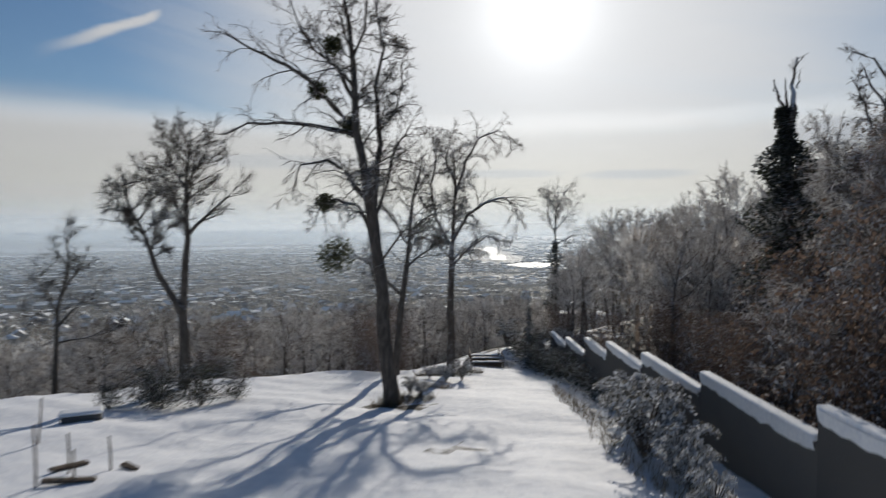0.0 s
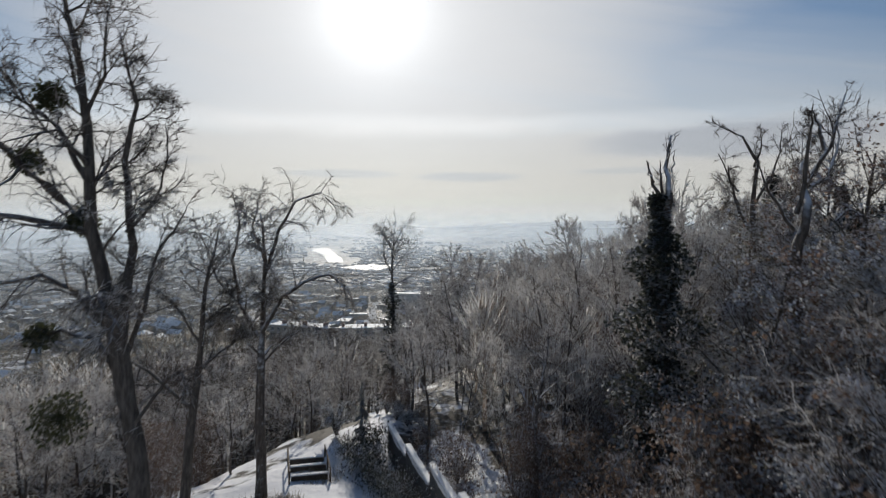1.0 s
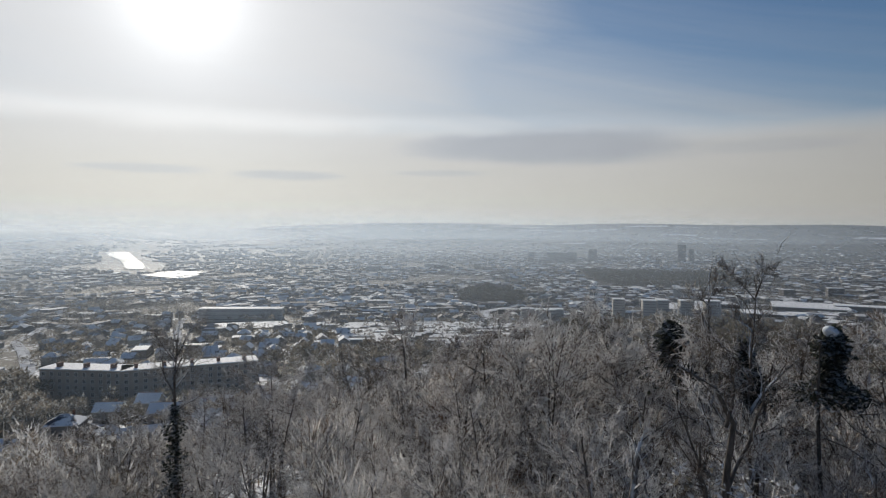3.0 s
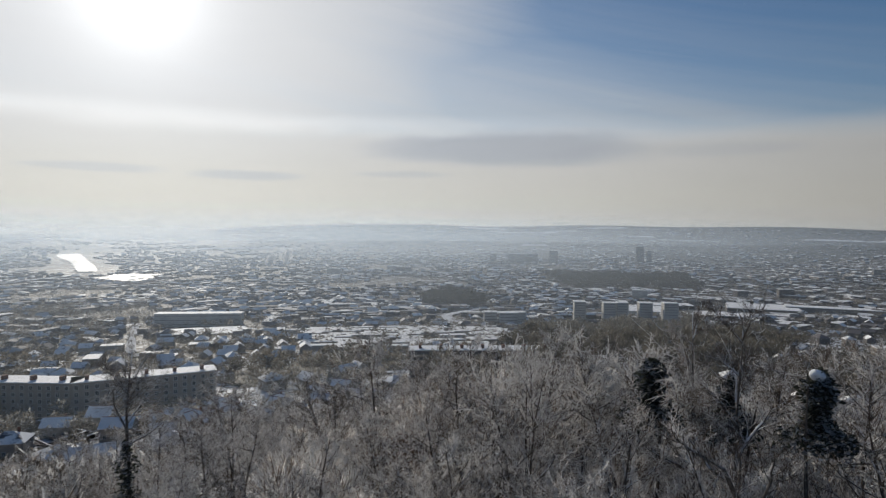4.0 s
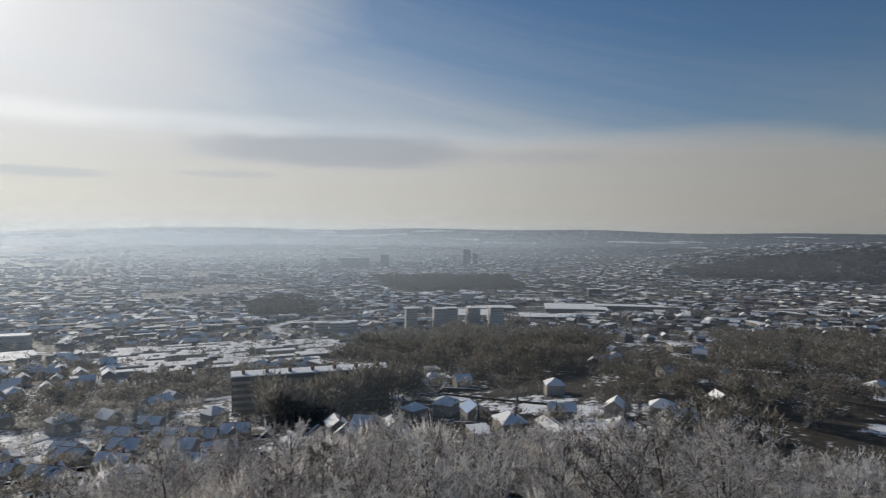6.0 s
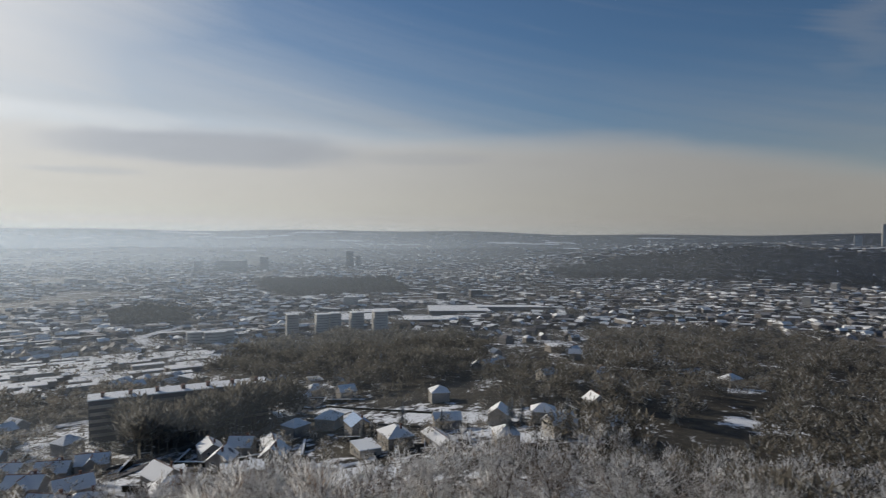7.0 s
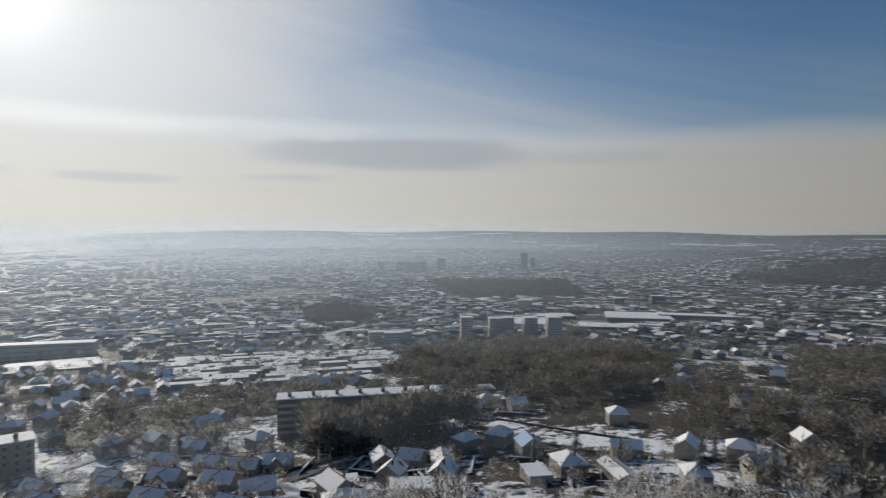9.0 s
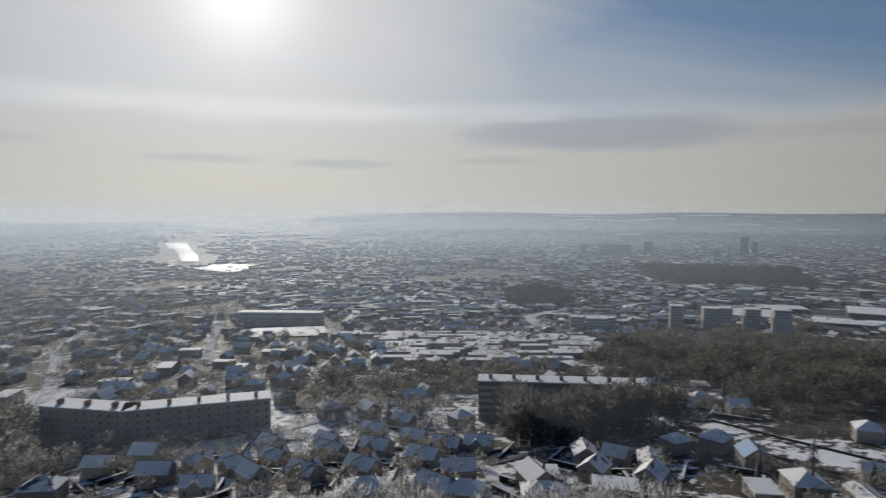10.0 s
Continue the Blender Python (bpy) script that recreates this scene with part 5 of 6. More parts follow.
def detailed_house(k, x, y, turn, s=1.0):
    wd, dp, h, rise, wm, rm = HOUSE_KINDS[k]
    zs = [gz(x + a, y + b) for a in (-5, 5) for b in (-4, 4)]
    t = thing("house", pose(x, y, sum(zs) / 4 + 0.3, 0, 0, turn) @ Matrix.Diagonal((s, s, s, 1)), HOUSE_LABELS[k], "house", "houses below the hill")
    piece("wall", wm, t)
    piece("roof", rm, t)
    if k not in (3, 4):
        piece("chimney", stack_me, t, pose(wd * 0.22, dp * 0.12, h + rise * 0.9))
    if k in (0, 1, 4, 5, 6):
        if k not in ridge_me:
            # tiles along the ridge, blown clear of snow
            v, f = box(-wd / 2 - 0.42, -0.17, h + rise + 0.12, wd / 2 + 0.42, 0.17, h + rise + 0.29)
            if k == 6:
                v, f = join((v, f), box(-0.17, -dp * 0.625 - 0.42, h + rise * 0.9 + 0.08, 0.17, dp * 0.625 + 0.42, h + rise * 0.9 + 0.25))
            ridge_me[k] = mesh("ridge", v, f, M_CHIMNEY)
        piece("ridge", ridge_me[k], t)
    for side in (-1, 1):
        for floor in range(2 if h > 5 else 1):
            for u in (-0.32, 0.0, 0.32):
                window(t, u * wd, side * (dp / 2 + 0.03), 1.5 + 2.7 * floor, 0)
        for u in (-0.2, 0.2):
            window(t, side * (wd / 2 + 0.03), u * dp, 1.5 if h < 5 else 4.2, 90)


# kind, place and turn of the houses nearest the hill, street by street
WEST_STREET = [(0, 18, 244, 25), (2, 6, 229, 20), (0, 32, 226, 25), (6, 43, 232, 70), (6, 41, 209, 20), (1, 54, 206, 70), (6, 65, 240, 65), (6, 63, 223, 65), (6, 66, 201, 60),
               (6, 81, 233, 60), (6, 78, 219, 60), (6, 80, 197, 60), (6, 98, 238, 55), (6, 91, 216, 55), (6, 112, 246, 55)]
LANE = [(6, 106, 223, 55), (6, 98, 198, 55), (2, 73, 175, 20), (0, 88, 169, 65), (6, 119, 205, 40), (0, 139, 181, 120), (1, 130, 166, 150), (3, 127, 155, 40), (4, 153, 170, 130), (1, 139, 156, 150),
        (5, 182, 161, 125), (3, 158, 140, 125), (2, 167, 136, 125), (0, 99, 180, 20), (2, 92, 164, 35)]
EAST_STREET = [(0, 112, 165, 100), (2, 106, 154, 30), (0, 220, 222, 35), (2, 240, 230, 30), (4, 242, 243, 120), (3, 268, 255, 125), (3, 269, 236, 120), (1, 236, 209, 30), (3, 194, 206, 120),
               (1, 364, 102, 20), (1, 286, 134, 30), (0, 316, 177, 30), (4, 362, 84, 20), (1, 239, 98, 140), (4, 172, 124, 125), (0, 404, 112, 20), (1, 309, 116, 40), (3, 330, 137, 30), (1, 393, 156, 10), (2, 332, 62, 30)]
GARDEN = [(3, 248, 231, 120), (1, 206, 214, 100), (1, 146, 176, 60), (3, 118, 172, 30), (1, 30, 248, 30), (6, 52, 222, 65), (6, 110, 208, 50)]
for street in (WEST_STREET, LANE, EAST_STREET, GARDEN):
    for k, x, y, turn in street:
        detailed_house(k, x, y, -turn, g.uniform(0.68, 0.80))

# garden hedges and walls, dark with a line of snow on top
HEDGES = []
for k, (ln, hg, wd, mat) in enumerate(((9, 1.3, 0.8, M_HEDGE), (14, 1.5, 0.7, M_HEDGE), (12, 1.1, 0.3, M_CONCRETE))):
    v, f = box(-ln / 2, -wd / 2, -1.0, ln / 2, wd / 2, hg)
    v2, f2 = box(-ln / 2 - 0.03, -wd / 2 - 0.03, hg - 0.02, ln / 2 + 0.03, wd / 2 + 0.03, hg + 0.12)
    HEDGES.append((bevelled("body", v, f, mat, 0.12 if k < 2 else 0.02), bevelled("snow_cap", v2, f2, M_SNOW, 0.05)))
for street in (WEST_STREET, LANE, EAST_STREET, GARDEN):
    for _, x, y, turn in street:
        for side in g.sample((0, 90, 180, 270), 2):
            a = radians(side - turn)
            hx, hy, k = x + 8.5 * math.sin(a), y + 8.5 * math.cos(a), g.choice((0, 1, 2))
            t = thing("garden_hedge" if k < 2 else "garden_wall", pose(hx, hy, gz(hx, hy), 0, 0, -math.degrees(a) + g.uniform(-4, 4)),
                      "dark clipped hedge with a line of snow on top" if k < 2 else "low dark garden wall topped with snow", "hedge" if k < 2 else "wall", "garden boundaries")
            piece("body", HEDGES[k][0], t)
            piece("snow_cap", HEDGES[k][1], t)


def long_wall(name, points, height, mat, label):
    """A wall that follows the ground along a line."""
    v, f = [], []
    pts = []
    for (ax, ay), (bx, by) in zip(points, points[1:]):
        n = max(1, int(math.hypot(bx - ax, by - ay) / 4))
        pts += [(ax + (bx - ax) * k / n, ay + (by - ay) * k / n) for k in range(n)]
    pts.append(points[-1])
    for k, (x, y) in enumerate(pts):
        p, q = pts[max(k - 1, 0)], pts[min(k + 1, len(pts) - 1)]
        n = math.hypot(q[0] - p[0], q[1] - p[1])
        ox, oy = -(q[1] - p[1]) / n * 0.2, (q[0] - p[0]) / n * 0.2
        z = gz(x, y)
        v += [(x - ox, y - oy, z - 1), (x + ox, y + oy, z - 1), (x + ox, y + oy, z + height), (x - ox, y - oy, z + height)]
        if k:
            o = 4 * k
            f += [(o - 4, o, o + 3, o - 1), (o - 3, o - 2, o + 2, o + 1), (o - 1, o + 3, o + 2, o - 2)]
    tagged(new(name, mesh(name, v, f, mat)), label, "wall")


long_wall("garden_wall", [(197, 197), (196, 178), (195, 162), (194, 147), (193, 134)], 0.9, M_CONCRETE, "long dark wall along the snowy meadow")
long_wall("garden_wall", [(220, 207), (216, 175), (214, 142)], 0.8, M_HEDGE, "dark hedge wall behind the snowy meadow")
long_wall("garden_wall", [(97, 186), (122, 201), (150, 204), (177, 211)], 1.0, M_CONCRETE, "dark lane wall below the grove")

# the two long apartment blocks
BAY = 3.0


def long_block(name, corners, z_roof, floors, depth, wallmat, label, windows=True):
    """A bent block: wings between corners (west to east), seen from the south."""
    t = thing(name, pose(corners[0][0], corners[0][1], z_roof), label, "apartment building")
    ox, oy = corners[0]
    for (ax, ay), (bx, by) in zip(corners, corners[1:]):
        ln = math.hypot(bx - ax, by - ay)
        turn = math.degrees(math.atan2(by - ay, bx - ax))
        m = pose(ax - ox, ay - oy, 0, 0, 0, turn)
        hgt = floors * 2.4 + 1.0
        v, f = box(0, 0, -hgt - 6, ln, depth, 0)
        piece("wall", mesh("wall", v, f, wallmat), t, m)
        v, f = join(box(-0.3, -0.4, 0.004, ln + 0.3, depth + 0.4, 0.35))
        piece("roof", mesh("roof", v, f, M_BLOCKROOF), t, m, "flat roof under patchy snow")
        n = int(ln / BAY)
        for c in range(max(2, int(ln / 8))):
            piece("chimney", mesh("chimney", *join(box(-0.6, -1.1, 0.3, 0.6, 1.1, 1.7), box(-0.7, -1.2, 1.7, 0.7, 1.2, 1.85)), M_CHIMNEY), t, m @ pose((c + 0.5) * ln / max(2, int(ln / 8)), depth * 0.4, 0))
        for fl in range(floors):
            if windows:
                for b in range(n):
                    wn = piece("window", frame_me, t, m @ pose((b + 0.5) * ln / n, -0.03, -1.6 - 2.4 * fl) @ Matrix.Diagonal((1.15, 1, 1.1, 1)))
                    piece("pane", pane_me, wn)
            else:
                v, f = box(0.3, -1.1, -0.12, ln - 0.3, -0.01, 0.0)
                balcony = piece("balcony", mesh("balcony", *join((v, f), box(0.3, -1.15, 0.0, ln - 0.3, -1.05, 1.0)), M_BLOCK), t, m @ pose(0, 0, -2.4 * (fl + 1)))
    return t


long_block("apartment_building", [(-2, 293), (23.3, 274.5), (70.5, 269)], -28.0, 5, 9.5, M_BLOCK, "long bent beige apartment block with snow on its flat roof")
long_block("apartment_building", [(139.5, 241.5), (190.6, 210)], -23.0, 5, 9, M_DARKBLOCK, "long dark apartment block with balconies behind trees", False)

# towers, halls and other large buildings
COPING = 0.5


def tower(name, x, y, w, d, h, turn, mat, label, floors=0, lift=0.0):
    t = thing(name, pose(x, y, gz(x, y) + lift, 0, 0, turn), label, "building")
    piece("wall", mesh("wall", *box(-w / 2, -d / 2, -8, w / 2, d / 2, h), mat), t)
    piece("roof", mesh("roof", *join(box(-w / 2 - 0.2, -d / 2 - 0.2, h + 0.004, w / 2 + 0.2, d / 2 + 0.2, h + COPING)), M_SNOW_ROOF), t)
    for fl in range(floors):
        z = h * (fl + 0.55) / floors
        piece("window_band", mesh("window_band", *join(box(-w / 2 + 1, -d / 2 - 0.06, z - 0.18, w / 2 - 1, -d / 2 - 0.01, z + 0.18), box(-w / 2 - 0.06, -d / 2 + 1, z - 0.18, -w / 2 - 0.01, d / 2 - 1, z + 0.18)), M_BAND), t)
    return t


for x, y, w in ((478, 468, 14), (486, 437, 15), (499, 432, 13), (508, 412, 15), (519, 392, 16)):
    tower("apartment_tower", x, y, w * 0.82, 12, 22, -40, M_SLAB, "pale concrete apartment tower above the trees", 9)
for x, y, w in ((376, 458, 20), (368, 474, 14), (392, 462, 14)):
    tower("apartment_tower", x, y, w * 0.85, 10, 13, -35, M_SLAB, "mid-rise beige apartment block in the town", 5)
tower("factory_hall", 606, 497, 66, 56, 6, -50, M_SLAB, "wide flat hall with a snow-white roof")
tower("factory_hall", 690, 520, 60, 30, 5, -40, M_TOWN, "long low hall with a snowy roof")
tower("factory_hall", 750, 430, 78, 62, 5, -57, M_TOWN, "very wide low depot with a snow-white roof")
tower("factory_hall", 640, 390, 90, 34, 4, -53, M_TOWN, "long narrow depot shed under snow")
tower("factory_hall", 800, 372, 100, 22, 5, -60, M_TOWN, "long narrow depot shed under snow")
tower("school_building", 152, 640, 78, 14, 12, -28, M_SLAB, "long pale building beside the sports field", 3)
tower("office_tower", 1868, 1489, 26, 26, 62, -45, M_DARKTOWER, "tall dark tower standing over the town")
tower("office_tower", 1895, 1470, 16, 20, 46, -45, M_DARKTOWER, "lower dark wing beside the tall tower")
tower("housing_slab", 1540, 1590, 28, 20, 46, -42, M_DARKTOWER, "grey high slab in the distant town")
tower("housing_slab", 1460, 1655, 100, 16, 34, -42, M_DARKTOWER, "long grey housing slab in the distant town")
tower("housing_slab", 1380, 1720, 22, 16, 34, -42, M_DARKTOWER, "grey block at the end of a housing row")
tower("apartment_tower", 3590, -310, 38, 38, 108, 0, M_SLAB, "lone tall tower on the eastern ridge")
tower("apartment_tower", 3560, -195, 26, 30, 55, 0, M_SLAB, "pale block on the eastern ridge")
for k in range(14):
    a, r = radians(g.uniform(20, 92)), g.uniform(900, 2600)
    tower("apartment_block", r * math.sin(a), r * math.cos(a), g.uniform(14, 40), 12, g.uniform(9, 16), g.uniform(-60, 0), g.choice((M_SLAB, M_TOWN)), "mid-rise block rising over distant roofs")

# rows of terraces on the valley floor
u, vv = (0.90, -0.43), (0.43, 0.90)
sites = []
terrace = [flat_house(w, 6.0, 2.9, 0) for w in (13, 19, 25)]
terrace_me = [(mesh("wall", *a, M_HOUSE), mesh("roof", *b, M_SNOW_ROOF)) for a, b in terrace]
for i in range(-19, 20):
    s = -130 + g.uniform(0, 8)
    while s < 130:
        k = g.choice((0, 1, 1, 2))
        x, y = 245 + u[0] * (s + 12) + vv[0] * i * 10.6, 415 + u[1] * (s + 12) + vv[1] * i * 10.6
        s += (13, 19, 25)[k] + g.choice((3, 4, 9))
        x, y = x + vv[0] * g.uniform(-1.6, 1.6), y + vv[1] * g.uniform(-1.6, 1.6)
        if inside(x, y, ROWS_AREA) and g.random() < 0.74:
            sites.append((x, y, 650))
            t = thing("terrace", pose(x, y, gz(x, y) + 0.3, 0, 0, math.degrees(math.atan2(u[1], u[0])) + g.uniform(-2, 2)), "terrace of low houses under flat snowy roofs", "house", "terraces in rows")
            piece("wall", terrace_me[k][0], t)
            piece("roof", terrace_me[k][1], t)

# town houses
BLOCKED = [[(-10, 300), (30, 290), (84, 290), (84, 255), (20, 262), (-15, 280)], ROWS_AREA, [(100, 555), (125, 680), (215, 640), (168, 515)], [(480, 500), (540, 470), (535, 370), (480, 380)], [(570, 560), (700, 620), (860, 380), (760, 330), (640, 440)],
           [(-20, 310), (30, 300), (90, 295), (85, 250), (20, 255), (-25, 285)], [(125, 255), (150, 265), (210, 220), (190, 190)]] + [p for kk, p in WOODS.items()] + [MEADOW]
LINES = [[(354, 490), (372, 545), (395, 585), (442, 613), (527, 634), (618, 644)], [(67, 430), (68, 461), (86, 583), (104, 680)], [(-10, 330), (-10, 400), (-17, 500), (-26, 579), (-12, 689)], RIVER]


def near_line(x, y, line, wdt):
    for (ax, ay), (bx, by) in zip(line, line[1:]):
        ux, uy = bx - ax, by - ay
        t = min(1, max(0, ((x - ax) * ux + (y - ay) * uy) / (ux * ux + uy * uy)))
        if math.hypot(x - ax - t * ux, y - ay - t * uy) < wdt:
            return True
    return False


def clear_site(x, y):
    return not any(inside(x, y, p) for p in BLOCKED) and not any(near_line(x, y, ln, 10 if ln is not RIVER else 75) for ln in LINES)


simple = []
for build, wd, dp, h, rise in ((gable_house, 11, 9, 5.5, 3.2), (gable_house, 14, 9, 5.5, 3.0), (hip_house, 11, 10, 5.6, 3.2), (flat_house, 18, 10, 5.5, 0), (gable_house, 9, 8, 4, 3), (flat_house, 34, 11, 6.5, 0), (gable_house, 26, 11, 5.5, 2)):
    wl, rf = build(wd, dp, h, rise)
    simple.append((mesh("wall", *wl, M_HOUSE), mesh("roof", *rf, M_SNOW_ROOF), wl, rf))
SIMPLE_LABELS = ("house with a snowy gable roof in the valley", "long house with a snowy gable roof in the valley", "house with a snowy hipped roof in the valley", "flat-roofed building under snow in the valley", "small house with a snowy roof in the valley", "long flat-roofed building in the valley", "long low-pitched building in the valley")
farW, farR, single = ([], []), ([], []), 0


def far_shape(w, d, h, rise):
    x, y = w / 2, d / 2
    wall = ([(-x, -y, -2), (x, -y, -2), (x, y, -2), (-x, y, -2), (-x, -y, h), (x, -y, h), (x, y, h), (-x, y, h)], [(0, 1, 5, 4), (1, 2, 6, 5), (2, 3, 7, 6), (3, 0, 4, 7)])
    x, y = x + 0.3, y + 0.3
    roof = ([(-x, -y, h), (x, -y, h), (x, y, h), (-x, y, h), (-x, -y, h + 0.4), (x, -y, h + 0.4), (x, y, h + 0.4), (-x, y, h + 0.4), (-x, 0, h + rise), (x, 0, h + rise)],
            [(0, 1, 5, 4), (2, 3, 7, 6), (4, 5, 9, 8), (6, 7, 8, 9), (0, 4, 8, 7, 3), (1, 2, 6, 9, 5)])
    return wall, roof


FAR_SHAPES = [far_shape(11, 9, 4.5, 3.0), far_shape(16, 9, 4.5, 2.2), far_shape(24, 10, 4.5, 0.7), far_shape(34, 11, 5.0, 0.7), far_shape(20, 9, 3.5, 1.6)]
done = [(x, y) for st in (WEST_STREET, LANE, EAST_STREET, GARDEN) for _, x, y, _ in st]


def append(store, shape, x, y, z, turn, s, hs=1.0):
    V, F = store
    o, c, sn = len(V), math.cos(turn) * s, math.sin(turn) * s
    V += [(x + c * px - sn * py, y + sn * px + c * py, z + pz * s * hs) for px, py, pz in shape[0]]
    F += [tuple(i + o for i in q) for q in shape[1]]


ring = 130.0
groves = []
while ring < 4500:
    gapw = 15 if ring < 500 else 13.5 if ring < 800 else 13.5 + (ring - 800) * 0.0115 if ring < 3000 else 39 + (ring - 3000) * 0.022
    n = int(radians(165) * ring / gapw)
    for j in range(n):
        az = radians(-48 + 165 * (j + g.uniform(-0.3, 0.3)) / n)
        r = ring + g.uniform(-0.35, 0.35) * gapw
        x, y = 15 + r * math.sin(az), 35 + r * math.cos(az)
        dense = 0.5 + 0.5 * math.sin(x / 90 + 1.7 * math.sin(y / 140)) * math.sin(y / 110 + 0.8)
        if g.random() > (0.5 + 0.45 * dense) * (0.55 if az < -0.06 and r > 260 else 1) or off_hill(x, y) < 95 or not clear_site(x, y):
            continue
        if r < 330 and (any(abs(x - px) < 17 and abs(y - py) < 17 for px, py in done) or g.random() < 0.35):
            continue
        if az > radians(70) and r < 380 and g.random() < 0.6 or az > 0.72 and 330 < r < 640 and g.random() < 0.6:
            continue
        k = g.choice((0, 0, 1, 2, 2, 3, 4)) if r < 600 else g.choice((0, 1, 3, 5, 6))
        turn = math.radians(30 * round(math.sin(x / 260) + math.cos(y / 230)) - 25 + g.gauss(0, 9)) + g.choice((0, 0, 1)) * math.pi / 2
        s = g.uniform(0.62, 0.8) if r < 500 else g.uniform(0.48, 0.72)
        if r > 700:
            # streets of longer rows, broken by wooded quarters
            quarter = noise.noise(Vector((x / 210, y / 210, 1.0))) + 0.6 * noise.noise(Vector((x / 70, y / 70, 2.0)))
            if quarter < (-0.36 if r < 3000 else 0.05) or g.random() < (0.12 if az < 1.0 else 0.42):
                if r < 3000 or g.random() < 0.3:
                    groves.append((x, y))
                continue
            k = g.choice((0, 0, 0, 0, 1, 1, 4, 2, 3) if r < 3000 else (0, 1, 2, 3))
            turn = -az + 0.6 * math.sin(x / 300 + y / 410) + g.gauss(0, 0.25) + (math.pi / 2 if g.random() < 0.35 else 0)
            s = g.uniform(0.6, 0.95) * (1 + (min(r, 3000) - 700) / 4500)
        z = gz(x, y) + 0.2
        sites.append((x, y, r))
        if single < 230 and r < 620:
            single += 1
            t = thing("house", pose(x, y, z, 0, 0, math.degrees(turn)) @ Matrix.Diagonal((s, s, s, 1)), SIMPLE_LABELS[k], "house", "houses in the valley")
            piece("wall", simple[k][0], t)
            piece("roof", simple[k][1], t)
        else:
            shape = FAR_SHAPES[k] if r > 700 else simple[k][2:]
            append(farW, shape[0], x, y, z, turn, s, 1 if r < 900 else 0.8)
            append(farR, shape[1], x, y, z, turn, s, 1 if r < 900 else 0.8)
    ring += gapw
town = thing("far_town", pose(0, 0, 0), "spread of distant houses under snowy roofs", "town", kind="stuff")
tagged(piece("walls", mesh("walls", *farW, M_TOWN), town), kind="stuff")
tagged(piece("roofs", mesh("roofs", *farR, M_TOWNROOF), town), kind="stuff")

# ---- woods and garden trees in the valley ----


def tuft(V, F, x, y, z, h, r, n, gg, thick=1.0, upright=False):
    """A far leafless tree: a stem and an uneven rounded head of fine twigs."""
    o = len(V)
    sw = 0.02 * h
    V += [(x - sw, y, z - 1), (x + sw, y, z - 1), (x, y + 0.05, z + h * 0.85)]
    F.append((o, o + 1, o + 2))
    lean, turn = gg.uniform(-0.15, 0.15), gg.uniform(0, 6.283)
    for _ in range(n):
        a = gg.uniform(0, 6.283)
        w0 = gg.uniform(0.06, 0.17) * h / 9 * thick
        if upright:
            t = gg.random() ** 0.7
            q = r * math.sqrt(gg.random()) * math.sqrt(max(0.05, 1 - (1.6 * t - 0.75) ** 2))
            bx, by, bz = x + math.cos(a) * q * 0.6, y + math.sin(a) * q * 0.6, z + h * (0.22 + 0.62 * t)
            ex, ey, ez = x + math.cos(a + 0.3) * q + lean, y + math.sin(a + 0.3) * q, bz + h * gg.uniform(0.07, 0.17)
        else:
            up = gg.uniform(-0.9, 1.0)
            side = math.sqrt(1 - up * up)
            lump = (0.3 + 0.7 * math.sqrt(gg.random())) * (1 + 0.22 * math.sin(3 * a + turn + 2 * up))
            bx, by, bz = x + math.cos(a) * side * r * lump * 0.82, y + math.sin(a) * side * r * lump * 0.82, z + h * (0.60 + 0.32 * up * lump)
            a2 = a + gg.uniform(-0.5, 0.5)
            ex, ey, ez = x + math.cos(a2) * side * r * lump + lean, y + math.sin(a2) * side * r * lump, z + h * (0.66 + 0.36 * up * lump + gg.uniform(-0.03, 0.06))
            w0 *= 2.1
        b2 = a + gg.uniform(0.6, 2.5)
        px, py = math.cos(b2) * w0, math.sin(b2) * w0
        o = len(V)
        V += [(bx - px, by - py, bz), (bx + px, by + py, bz), (ex, ey, ez)]
        F.append((o, o + 1, o + 2))


def wood_patch(name, label, spots, low, high, wide, twig_count, mat, thick=1.0, upright=False):
    V, F = [], []
    gg = random.Random(len(spots))
    for x, y in spots:
        age = 0.5 + 0.9 * noise.noise(Vector((x / 24, y / 24, 5.0))) + gg.uniform(-0.3, 0.3)
        h = low + (high - low) * min(1.1, max(0.0, age))
        tuft(V, F, x, y, gz(x, y), h, wide * h * gg.uniform(0.8, 1.2), twig_count, gg, thick, upright)
    return tagged(new(name, mesh(name, V, F, mat)), label, "wood", kind="stuff")


def fill(poly, gapw, thin=-2.0, limit=6000):
    xs, ys = [p[0] for p in poly], [p[1] for p in poly]
    out = []
    y = min(ys)
    while y < max(ys):
        x = min(xs)
        while x < max(xs):
            q = (x + g.uniform(-0.5, 0.5) * gapw, y + g.uniform(-0.5, 0.5) * gapw)
            stray = noise.noise_vector(Vector((q[0] / 30, q[1] / 30, 4.0))) * gapw * 2.2
            if any(math.hypot(q[0] - cx, q[1] - cy) < cr * 0.8 for cx, cy, cr in CLEARINGS):
                x += gapw
                continue
            if inside(q[0] + stray.x, q[1] + stray.y, poly) and noise.noise(Vector((q[0] / 38, q[1] / 38, 0))) > thin:
                out.append(q)
            x += gapw
        y += gapw
    return out[:limit]


